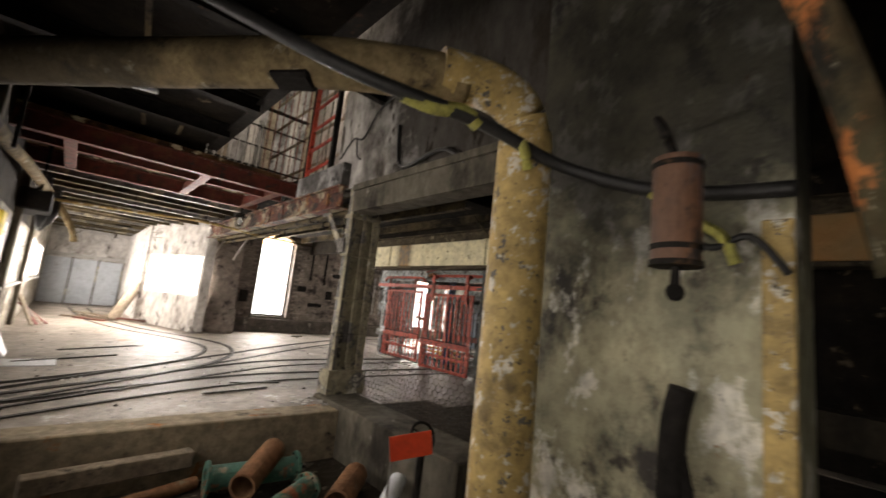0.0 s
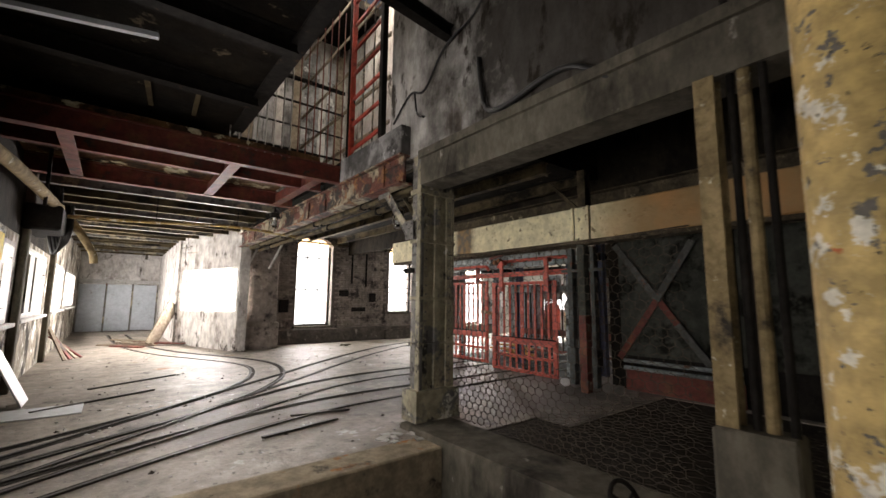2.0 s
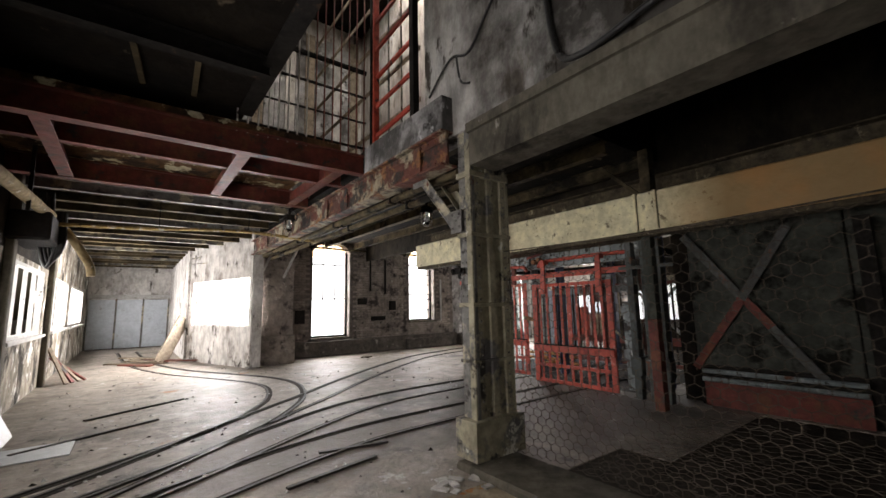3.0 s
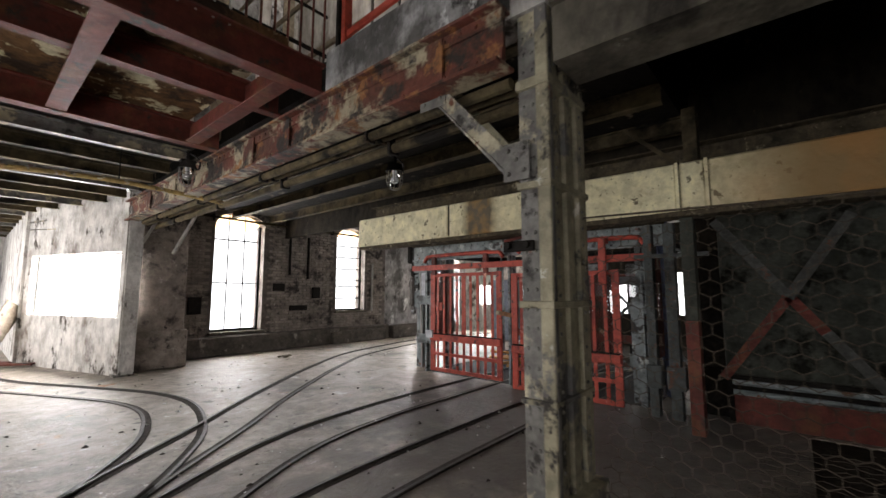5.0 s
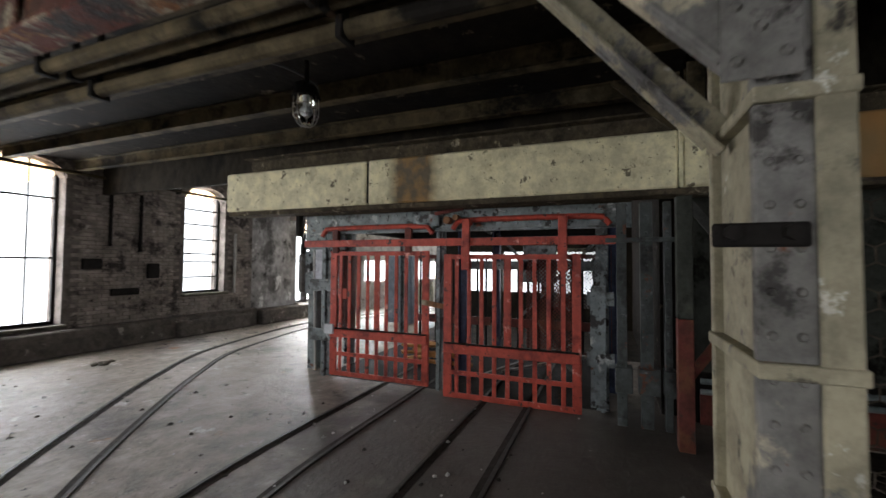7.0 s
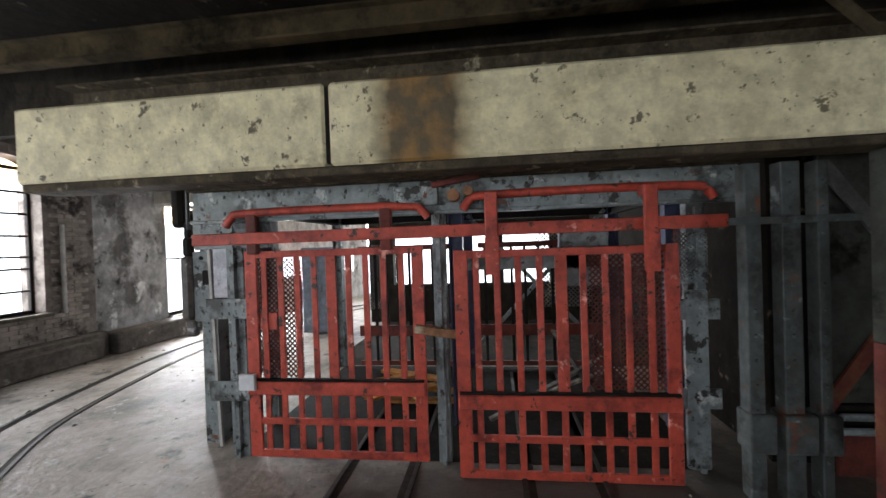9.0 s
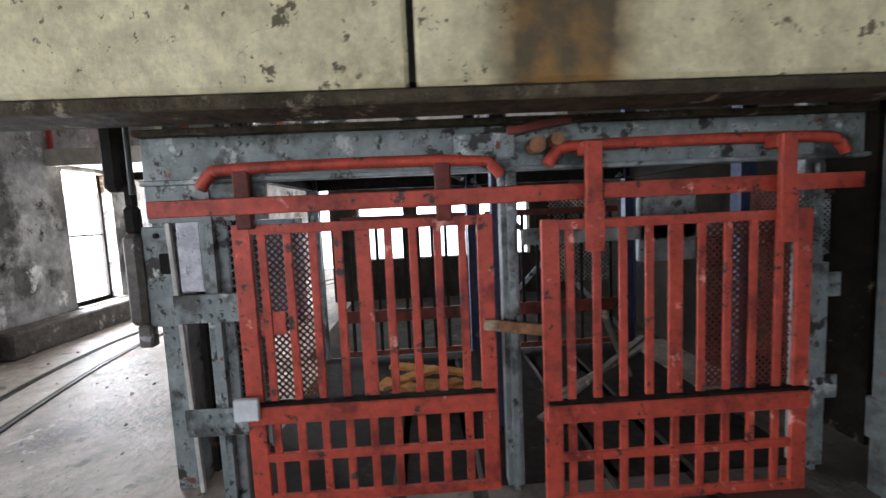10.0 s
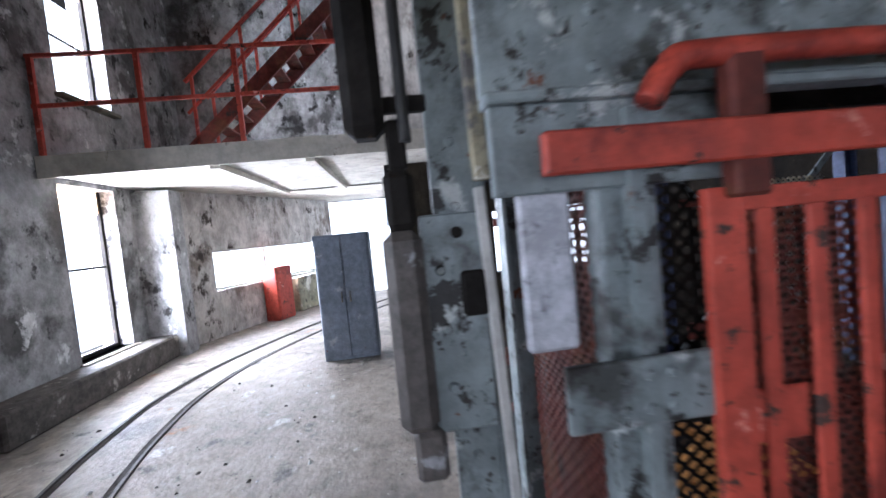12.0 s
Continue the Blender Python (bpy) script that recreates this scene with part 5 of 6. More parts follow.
# bolt block in the middle of the header and the dark tackle above the corner
bb = thing("header_block", (7.0, 8.1, 2.3), "grey bolt block with a red lever", "bracket")
bm = bmesh.new()
box(bm, 6.90, 6.97, 8.25, 8.62, 2.20, 2.36, 0.01)
part("plate", bm, M_GREY, bb)
bm = bmesh.new()
rod(bm, (6.86, 8.12, 2.27), (6.97, 8.12, 2.27), 0.05, 12)
rod(bm, (6.86, 8.0, 2.30), (6.97, 8.0, 2.30), 0.04, 12)
part("bolt", bm, M_RUSTP, bb)
bm = bmesh.new()
stick(bm, (6.9, 8.3, 2.36), (6.9, 7.9, 2.42), 0.03, 0.05, 0.006)
part("lever", bm, M_REDOLD, bb, "dark red lever")
bm = bmesh.new()
box(bm, 7.2, 7.6, 10.2, 10.62, 2.75, 3.5, 0.03)
solid("dark_tackle", bm, M_DARK, "sooty black tackle housing above the corner", "housing")
for o in list(bpy.data.objects):
    if o not in before_front and o.parent is None:
        o.location.x += 0.10

# ---- shaft tower and cage behind the gates ----
t = thing("shaft_tower", (8.6, 8.2, 0), "steel shaft tower with dark posts and mesh", "shaft tower")
for x in (7.9, 9.9):
    for y in (6.1, 8.2, 10.25):
        bm = bmesh.new()
        ibeam(bm, (x, y, 0), (x, y, 7.0), 0.14, 0.12, up=(0, 1, 0))
        part("post", bm, M_NAVY if y != 10.25 else M_GREY, t)
for z in (2.3, 3.3, 4.9):
    for x in (7.9, 9.9):
        bm = bmesh.new()
        ibeam(bm, (x, 6.1, z), (x, 10.25, z), 0.14, 0.1)
        part("girt", bm, M_NAVY if z > 3 else M_DARK, t)
    for y in (6.1, 10.25):
        bm = bmesh.new()
        ibeam(bm, (7.34, y, z), (9.9, y, z), 0.14, 0.1)
        part("girt", bm, M_DARK, t)
for x, ya, yb, za, zb in ((7.9, 8.2, 10.2, 2.3, 3.3), (7.9, 10.2, 8.2, 2.3, 3.3), (9.9, 6.2, 8.2, 0.2, 2.3), (9.9, 8.2, 6.2, 0.2, 2.3), (9.9, 8.3, 10.2, 2.3, 3.3), (7.9, 6.2, 8.1, 2.3, 3.3)):
    bm = bmesh.new()
    stick(bm, (x, ya, za), (x, yb, zb), 0.02, 0.06)
    part("brace", bm, M_GREY, t)
perforated(7.2, 7.8, 0.6, 2.0, 10.25, t, "mesh_panel", M_REDOLD, 0.05, "y")
perforated(7.2, 7.8, 0.6, 2.0, 6.12, t, "mesh_panel", M_REDOLD, 0.05, "y")
perforated(6.4, 7.2, 0.9, 2.0, 9.86, t, "mesh_panel", M_STEEL, 0.06)
perforated(9.55, 9.75, 0.9, 1.9, 9.86, t, "mesh_panel", M_STEEL, 0.05)
bm = bmesh.new()
box(bm, 7.14, 9.9, 6.15, 10.2, -0.01, 0.004)
part("cage_floor", bm, M_DARK, t)
for y in (9.4, 7.0):
    bm = bmesh.new()
    box(bm, 7.5, 7.56, y - 0.22, y + 0.22, 1.45, 1.95, 0.01)
    rivets(bm, (7.5, y - 0.15, 1.52), (7.5, y + 0.15, 1.88), 4, 0.02, (-1, 0, 0))
    part("gusset_plate", bm, M_GREY, t) if y < 8 else bm.free()
bm = bmesh.new()
box(bm, 7.5, 7.54, 6.2, 8.1, 1.62, 1.74)
part("cage_rail", bm, M_GREY, t)
# far gates on the other side
for ya, yb in ((8.3, 9.9), (6.3, 8.05)):
    G = thing("far_gate", (9.8, (ya + yb) / 2, 0), "dark red far gate of the cage", "gate", "far cage gates")
    for z0, z1 in ((0.05, 0.12), (0.5, 0.66), (1.8, 1.88)):
        bm = bmesh.new()
        box(bm, 9.78, 9.82, ya, yb, z0, z1)
        part("rail", bm, M_REDOLD, G)
    for i in range(9):
        y = ya + (yb - ya) * (i + 0.5) / 9
        bm = bmesh.new()
        box(bm, 9.79, 9.81, y - 0.02, y + 0.02, 0.1, 1.82)
        part("bar", bm, M_DARK, G)
# timber and scrap on the cage floor
random.seed(9)
for i in range(7):
    a = radians(random.uniform(-60, 60))
    cx, cy = 8.5 + random.uniform(-0.3, 0.3), 8.95 + random.uniform(-0.35, 0.3)
    L = random.uniform(0.5, 0.95)
    bm = bmesh.new()
    stick(bm, (cx - math.sin(a) * L / 2, cy - math.cos(a) * L / 2, 0.03 + 0.04 * i), (cx + math.sin(a) * L / 2, cy + math.cos(a) * L / 2, 0.05 + 0.05 * i), 0.14, 0.035, 0.004)
    solid("timber_offcut", bm, M_BOARD, "orange timber offcut in a loose pile", "timber", "timber pile in the cage")
for p0, p1 in (((7.9, 7.9, 0.05), (8.6, 6.6, 0.5)), ((8.3, 7.7, 0.03), (8.9, 6.5, 0.25)), ((8.2, 7.2, 0.9), (8.7, 6.7, 0.05))):
    bm = bmesh.new()
    stick(bm, p0, p1, 0.06, 0.03)
    solid("scrap_bar", bm, M_STEEL, "grey scrap bar lying in the cage", "scrap bar", "scrap bars in the cage")

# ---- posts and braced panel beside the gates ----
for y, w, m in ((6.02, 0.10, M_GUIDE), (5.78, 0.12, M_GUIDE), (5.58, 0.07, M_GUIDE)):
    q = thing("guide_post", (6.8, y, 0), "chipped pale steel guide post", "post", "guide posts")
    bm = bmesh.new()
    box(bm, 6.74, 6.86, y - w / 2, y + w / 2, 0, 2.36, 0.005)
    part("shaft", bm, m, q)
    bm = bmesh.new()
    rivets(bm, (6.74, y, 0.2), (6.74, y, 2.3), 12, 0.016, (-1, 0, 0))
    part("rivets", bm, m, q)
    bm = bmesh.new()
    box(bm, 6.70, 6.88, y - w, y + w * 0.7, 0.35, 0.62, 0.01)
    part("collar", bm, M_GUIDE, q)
q = thing("red_post", (6.36, 5.49, 0), "dark post with a red painted foot", "post")
bm = bmesh.new()
box(bm, 6.28, 6.42, 5.43, 5.56, 0, 1.2, 0.006)
part("foot", bm, M_REDOLD, q, "red painted foot")
bm = bmesh.new()
box(bm, 6.28, 6.42, 5.43, 5.56, 1.202, 2.34, 0.006)
part("shaft", bm, M_XPANEL, q)
x = thing("braced_panel", (6.95, 4.4, 0), "grey ribbed sheet wall with crossed braces", "panel")
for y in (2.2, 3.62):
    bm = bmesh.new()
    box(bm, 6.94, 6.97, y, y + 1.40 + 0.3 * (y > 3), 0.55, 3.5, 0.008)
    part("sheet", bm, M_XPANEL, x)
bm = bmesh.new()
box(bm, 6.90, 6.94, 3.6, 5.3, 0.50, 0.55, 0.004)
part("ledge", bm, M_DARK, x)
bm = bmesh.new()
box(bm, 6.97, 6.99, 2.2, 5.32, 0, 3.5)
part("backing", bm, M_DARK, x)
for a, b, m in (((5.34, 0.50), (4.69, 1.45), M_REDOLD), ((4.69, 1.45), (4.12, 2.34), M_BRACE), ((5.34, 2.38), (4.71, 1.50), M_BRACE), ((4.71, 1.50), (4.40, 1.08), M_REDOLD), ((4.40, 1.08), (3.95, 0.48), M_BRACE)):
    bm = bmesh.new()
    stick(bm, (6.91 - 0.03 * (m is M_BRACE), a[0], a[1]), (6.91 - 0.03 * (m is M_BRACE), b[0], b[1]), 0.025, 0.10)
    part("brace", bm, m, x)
for z in (0.36, 0.47):
    bm = bmesh.new()
    rod(bm, (6.87, 5.25, z), (6.87, 3.6, z), 0.03, 8)
    part("bottom_pipe", bm, M_GREY, x)
bm = bmesh.new()
box(bm, 6.91, 6.94, 3.6, 5.25, 0.0, 0.32)
part("kick_board", bm, M_REDOLD, x, "brownish red kick board")
for y in (3.45, 2.6):
    bm = bmesh.new()
    box(bm, 6.8, 6.94, y - 0.07, y + 0.07, 0, 2.34)
    part("post", bm, M_DARK, x)

x.location.x += 0.20
bm = bmesh.new()
stick(bm, (6.727, 6.18, 1.96), (6.727, 5.36, 1.96), 0.03, 0.05, 0.004)
solid("tie_bar", bm, M_GUIDE, "grey flat bar between the shaft front and the post", "bar")

# ---- wire mesh fence on the kerb ----
def hex_wire(bm, place, cols, rows, u, v):
    """Hexagonal wire netting; place(i, j) gives a knot of the net in the world."""
    for j in range(rows):
        for i in range(cols):
            x0 = i * 2 * u + (u if j % 2 else 0.0)
            p = [place(x0 + du, j * 1.5 * v + dv) for du, dv in ((0.0, 0.0), (u, 0.5 * v), (2 * u, 0.0), (u, 1.5 * v))]
            for q0, q1 in ((p[0], p[1]), (p[1], p[2]), (p[1], p[3])):
                stick(bm, q0, q1, 0.004, 0.004)


w = thing("mesh_fence", (3.6, 4.2, 0.06), "sagging rusty hexagonal wire netting on the kerb", "fence")
bm = bmesh.new()
hex_wire(bm, lambda a, b: (3.60 + 0.06 * math.sin(a * 2.1 + b * 3), 5.55 - a, 0.065 + b), 28, 28, 0.047, 0.045)
part("wire_mesh", bm, M_MESH, w)
bm = bmesh.new()
tube(bm, [(3.60, 2.85, 1.97), (3.60, 4.2, 1.94), (3.60, 5.6, 1.97)], 0.006, 6)
part("top_wire", bm, M_MESH, w)
w = thing("floor_netting", (5.0, 4.0, 0.0), "rusty wire netting lying over the sunken black floor", "netting")
bm = bmesh.new()
hex_wire(bm, lambda a, b: (3.7 + b, 5.0 - a, 0.03 + 0.03 * math.sin(a * 2.5) * math.sin(b * 3.1)), 17, 21, 0.075, 0.085)
part("wire_mesh", bm, M_MESH, w)

# ---- ochre column, elbow pipe and its wall ----
q = thing("ochre_column", (2.44, 1.80, -0.5), "round column with flaking ochre paint", "column")
bm = bmesh.new()
rings = []
for z, r in ((-0.58, 0.215), (0.0, 0.21), (1.2, 0.204), (2.3, 0.20), (2.70, 0.198), (2.78, 0.19), (2.84, 0.12)):
    rings.append([bm.verts.new((2.44 + r * math.cos(2 * math.pi * j / 28), 1.80 + r * math.sin(2 * math.pi * j / 28), z)) for j in range(28)])
for a, b in zip(rings, rings[1:]):
    for j in range(28):
        bm.faces.new((a[j], a[(j + 1) % 28], b[(j + 1) % 28], b[j])).smooth = True
bm.faces.new(rings[-1])
bm.faces.new(rings[0][::-1])
part("shaft", bm, M_YCOL, q)
bm = bmesh.new()
tube(bm, [(2.44, 1.80, 2.6), (2.43, 1.80, 2.80), (2.36, 1.82, 2.95), (2.22, 1.87, 3.04), (2.02, 1.95, 3.07), (1.8, 2.05, 3.06)], 0.17, 20)
part("elbow", bm, M_YCOL, q, "thick ochre elbow")
bm = bmesh.new()
rod(bm, (1.86, 2.03, 3.06), (1.77, 2.07, 3.06), 0.18, 24)
part("joint_collar", bm, M_YCOL, q)
bm = bmesh.new()
tube(bm, [(1.95, 1.99, 3.05), (1.6, 2.17, 3.02), (1.1, 2.52, 2.98), (0.3, 3.4, 2.93), (-0.5, 4.28, 2.90), (-0.75, 4.6, 2.90)], 0.165, 20)
part("branch_pipe", bm, M_LAG, q, "thick dirty pipe running overhead")
bm = bmesh.new()
box(bm, -0.09, 0.09, -0.14, 0.14, -0.20, 0.12, 0.02, pose(1.0, 2.62, 3.0, 0, 8, 42))
solid("pipe_hanger", bm, M_DARK, "sooty steel saddle box gripping the overhead pipe", "hanger")
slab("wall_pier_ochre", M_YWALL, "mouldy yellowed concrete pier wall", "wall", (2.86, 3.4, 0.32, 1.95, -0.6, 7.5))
bm = bmesh.new()
box(bm, 2.82, 2.86, 0.32, 0.46, -0.58, 2.1, 0.01)
solid("corner_strip", bm, M_YCOL, "flaking ochre corner strip on the pier", "strip", kind="structure")
bm = bmesh.new()
box(bm, 3.0, 3.4, -4.0, -0.6, -0.6, 7.5)
box(bm, 3.4, 3.6, -4.0, 1.9, 0.9, 1.1)
solid("wall_side", bm, M_DIMCONC, "dark concrete wall beyond the pier", "wall", kind="structure")
# post on the kerb end with pipes
q = thing("kerb_post", (3.15, 2.45, -0.58), "ochre steel post with pipes on a concrete block", "post")
bm = bmesh.new()
box(bm, 3.05, 3.26, 2.22, 2.60, -0.58, 0.74, 0.015)
part("block", bm, M_CONC, q)
bm = bmesh.new()
ibeam(bm, (3.15, 2.53, 0.74), (3.15, 2.53, 2.77), 0.13, 0.11, up=(1, 0, 0))
part("shaft", bm, M_LAG, q)
for y, r in ((2.41, 0.022), (2.34, 0.035), (2.25, 0.022)):
    bm = bmesh.new()
    rod(bm, (3.16, y, 0.0), (3.16, y, 3.3), r, 10)
    part("pipe", bm, M_LAG if r > 0.025 else M_DARK, q)
# cables over the pit
cb = thing("overhead_cable", (2.0, 1.6, 2.7), "sagging black cables with yellow wrapping", "cable")
for pts, r, m in (([(0.4, 2.6, 3.1), (1.1, 2.1, 2.78), (1.9, 1.75, 2.66), (2.5, 1.5, 2.5), (2.75, 0.9, 2.3), (2.8, 0.3, 2.25)], 0.045, M_RUBBER), ([(1.42, 1.97, 2.72), (1.6, 1.88, 2.68), (1.78, 1.80, 2.70), (1.9, 1.76, 2.64)], 0.05, M_YELLOW), ([(2.72, 1.0, 2.3), (2.76, 0.75, 2.1), (2.74, 0.62, 2.0), (2.76, 0.56, 1.85)], 0.03, M_YELLOW), ([(2.2, 1.63, 2.6), (2.2, 1.6, 2.5), (2.24, 1.6, 2.42)], 0.035, M_YELLOW), ([(2.78, 0.95, 2.2), (2.76, 0.7, 1.95), (2.77, 0.5, 2.0), (2.8, 0.34, 1.8)], 0.02, M_RUBBER)):
    bm = bmesh.new()
    tube(bm, pts, r, 8)
    part("cable", bm, m, cb)
cn = thing("hanging_canister", (2.05, 0.62, 1.82), "rusty hanging canister with a black hook", "canister")
bm = bmesh.new()
rod(bm, (2.05, 0.62, 1.75), (2.05, 0.62, 2.22), 0.10, 20)
part("body", bm, M_CANISTER, cn)
for z in (1.80, 2.17):
    bm = bmesh.new()
    rod(bm, (2.05, 0.62, z), (2.05, 0.62, z + 0.025), 0.105, 20)
    part("hoop", bm, M_DARK, cn)
bm = bmesh.new()
rod(bm, (2.05, 0.62, 1.73), (2.05, 0.62, 1.755), 0.108, 20)
rod(bm, (2.05, 0.62, 1.63), (2.05, 0.62, 1.73), 0.02, 8)
bmesh.ops.create_uvsphere(bm, u_segments=10, v_segments=6, radius=0.04, matrix=Matrix.Translation((2.05, 0.62, 1.62)))
part("hook", bm, M_DARK, cn)
bm = bmesh.new()
tube(bm, [(2.05, 0.62, 2.2), (2.1, 0.7, 2.4), (2.4, 0.85, 2.62), (2.87, 0.95, 2.7)], 0.02, 8)
part("hanger", bm, M_DARK, cn)
st = thing("standpipe", (2.72, 0.8, -0.5), "sooty standpipe with an orange band", "standpipe")
bm = bmesh.new()
tube(bm, [(2.72, 0.86, -0.58), (2.72, 0.85, 0.4), (2.72, 0.84, 0.9), (2.73, 0.80, 1.15)], 0.07, 12)
tube(bm, [(2.72, 0.7, -0.58), (2.72, 0.72, 0.3), (2.72, 0.8, 0.8)], 0.03, 8)
part("pipe", bm, M_DARK, st)
bm = bmesh.new()
tube(bm, [(2.66, 0.98, 0.42), (2.62, 0.84, 0.40), (2.66, 0.68, 0.42)], 0.02, 8)
part("band", bm, M_BOARD, st, "orange strap")
bm = bmesh.new()
tube(bm, [(1.9, 0.45, 3.7), (1.95, 0.2, 2.9), (2.0, 0.05, 2.3), (2.05, -0.05, 1.7)], 0.07, 14)
solid("rusty_downpipe", bm, M_DOWNP, "dark rusty pipe hanging from the ceiling", "pipe")


# ---- pipes and sign in the pit ----
def pit_pipe(p, q, r, mat, label, flange=True):
    P = thing("scrap_pipe", p, label, "pipe", "scrap pipes in the pit")
    p, q = Vector(p), Vector(q)
    bm = bmesh.new()
    d = (q - p).normalized()
    ref = Vector((0, 0, 1)) if abs(d.z) < 0.9 else Vector((0, 1, 0))
    sx = d.cross(ref).normalized()
    sy = sx.cross(d)
    loops = []
    for c0, rr in ((p, r), (q, r), (q, r * 0.84), (p, r * 0.84)):
        loops.append([bm.verts.new(c0 + rr * (math.cos(2 * math.pi * j / 20) * sx + math.sin(2 * math.pi * j / 20) * sy)) for j in range(20)])
    for a, b in zip(loops, loops[1:] + loops[:1]):
        for j in range(20):
            bm.faces.new((a[j], a[(j + 1) % 20], b[(j + 1) % 20], b[j]))
    part("tube", bm, mat, P)
    if flange:
        for c0, s_ in ((p, 1), (q, -1)):
            bm = bmesh.new()
            loops = []
            for c1, rr in ((c0, r * 1.0), (c0, r * 1.42), (c0 + d * s_ * 0.03, r * 1.42), (c0 + d * s_ * 0.03, r * 1.0)):
                loops.append([bm.verts.new(c1 + rr * (math.cos(2 * math.pi * j / 20) * sx + math.sin(2 * math.pi * j / 20) * sy)) for j in range(20)])
            for a, b in zip(loops, loops[1:] + loops[:1]):
                for j in range(20):
                    bm.faces.new((a[j], a[(j + 1) % 20], b[(j + 1) % 20], b[j]))
            rim = part("flange", bm, mat, P)
            bm = bmesh.new()
            for j in range(6):
                a = math.pi * j / 3
                cc = c0 + 1.21 * r * (math.cos(a) * sx + math.sin(a) * sy) + d * s_ * 0.03
                rod(bm, cc, cc + d * s_ * 0.012, 0.012, 6)
            part("bolts", bm, M_DARK, rim)


pit_pipe((1.42, 4.55, -0.41), (2.3, 4.45, -0.41), 0.115, M_GREENP, "green flanged pipe with rusty ends")
pit_pipe((1.62, 4.10, -0.36), (2.08, 4.60, -0.24), 0.125, M_RUSTP, "rusty pipe lying across other pipes", False)
pit_pipe((1.55, 3.55, -0.43), (2.2, 3.95, -0.41), 0.10, M_GREENP, "green flanged pipe with a bolted flange")
pit_pipe((2.3, 3.55, -0.44), (2.8, 4.05, -0.44), 0.13, M_RUSTP, "wide rusty pipe with an orange mouth", False)
pit_pipe((2.45, 3.1, -0.46), (2.92, 3.45, -0.3), 0.08, M_WHITE, "short pale pipe propped in the pit", False)
pit_pipe((0.55, 4.5, -0.52), (1.4, 4.78, -0.52), 0.06, M_RUSTP, "thin rusty pipe beside the ledge", False)
bm = bmesh.new()
stick(bm, (0.1, 4.72, -0.3), (1.35, 4.87, -0.3), 0.14, 0.16, 0.01)
solid("timber_beam", bm, M_WOOD, "brown timber beam beside the ledge", "timber beam")
bm = bmesh.new()
random.seed(3)
for i in range(180):
    x_, y_, r_ = random.uniform(0.6, 2.95), random.uniform(2.0, 4.9), random.uniform(0.012, 0.05)
    bmesh.ops.create_icosphere(bm, subdivisions=1, radius=r_, matrix=Matrix.Translation((x_, y_, -0.58 + r_ * 0.4)) @ Matrix.Diagonal((1, random.uniform(0.6, 1), 0.6, 1)))
solid("rubble", bm, M_CONC, "loose rubble and plaster crumbs in the pit", "rubble", kind="stuff")
bm = bmesh.new()
for i in range(150):
    x_, y_, r_ = random.choice(((random.uniform(0, 3), random.uniform(5.3, 9)), (random.uniform(3.6, 6.8), random.uniform(6, 13)), (random.uniform(-0.6, 2.5), random.uniform(9, 17)))) + (random.uniform(0.006, 0.022),)
    bmesh.ops.create_icosphere(bm, subdivisions=1, radius=r_, matrix=Matrix.Translation((x_, y_, r_ * 0.3)) @ Matrix.Diagonal((1, random.uniform(0.6, 1), 0.5, 1)))
solid("floor_crumbs", bm, M_PLASTER, "small plaster crumbs scattered on the floor", "debris", kind="stuff")
bm = bmesh.new()
for i in range(10):
    x_, y_ = 2.55 + random.uniform(-0.3, 0.45), 5.4 + random.uniform(-0.15, 0.2)
    box(bm, -0.06, 0.06, -0.03, 0.03, 0, 0.012, 0, pose(x_, y_, 0.008, random.uniform(-4, 4), 0, random.uniform(0, 180)) @ Matrix.Diagonal((random.uniform(0.4, 1.2), 1, 1, 1)))
solid("plaster_flakes", bm, M_PLASTER, "fallen plaster flakes on the ledge", "debris", kind="stuff")
sg = thing("red_sign", (2.3, 2.75, -0.5), "plain red sheet sign on a thin stake", "sign")
bm = bmesh.new()
stick(bm, (2.225, 2.735, 0.305), (2.545, 2.60, 0.36), 0.012, 0.19, 0.003)
part("plate", bm, M_SIGN, sg)
bm = bmesh.new()
rod(bm, (2.25, 2.735, -0.58), (2.25, 2.735, 0.3), 0.009, 8)
part("stake", bm, M_STEEL, sg)
bm = bmesh.new()
box(bm, 1.95, 2.4, 2.2, 2.5, -0.58, -0.2, 0.02)
solid("rusty_box", bm, M_RUSTP, "rusty sheet metal box in the pit", "box")
vw = thing("hand_wheel", (2.75, 2.95, 0.2), "black cast hand wheel of a valve", "valve")
bm = bmesh.new()
tube(bm, [(2.75 + 0.13 * math.cos(a * math.pi / 8), 2.95 + 0.06 * math.sin(a * math.pi / 8), 0.28 + 0.11 * math.sin(a * math.pi / 8)) for a in range(17)], 0.014, 8, 1, False)
for a in (0.3, 2.4, 4.5):
    rod(bm, (2.75, 2.95, 0.28), (2.75 + 0.13 * math.cos(a), 2.95 + 0.06 * math.sin(a), 0.28 + 0.11 * math.sin(a)), 0.01, 6)
part("wheel", bm, M_DARK, vw)
bm = bmesh.new()
rod(bm, (2.75, 2.95, 0.28), (2.78, 3.0, -0.58), 0.035, 10)
part("stem", bm, M_DARK, vw)
bm = bmesh.new()
tube(bm, [(3.13, 4.55, 3.9), (3.13, 4.5, 3.5), (3.12, 4.4, 3.28), (3.08, 4.1, 3.22), (3.08, 3.6, 3.3), (3.1, 3.3, 3.2), (3.2, 3.0, 2.9)], 0.025, 8)
solid("wall_cable", bm, M_RUBBER, "thick black cable drooping on the wall", "cable")
bm = bmesh.new()
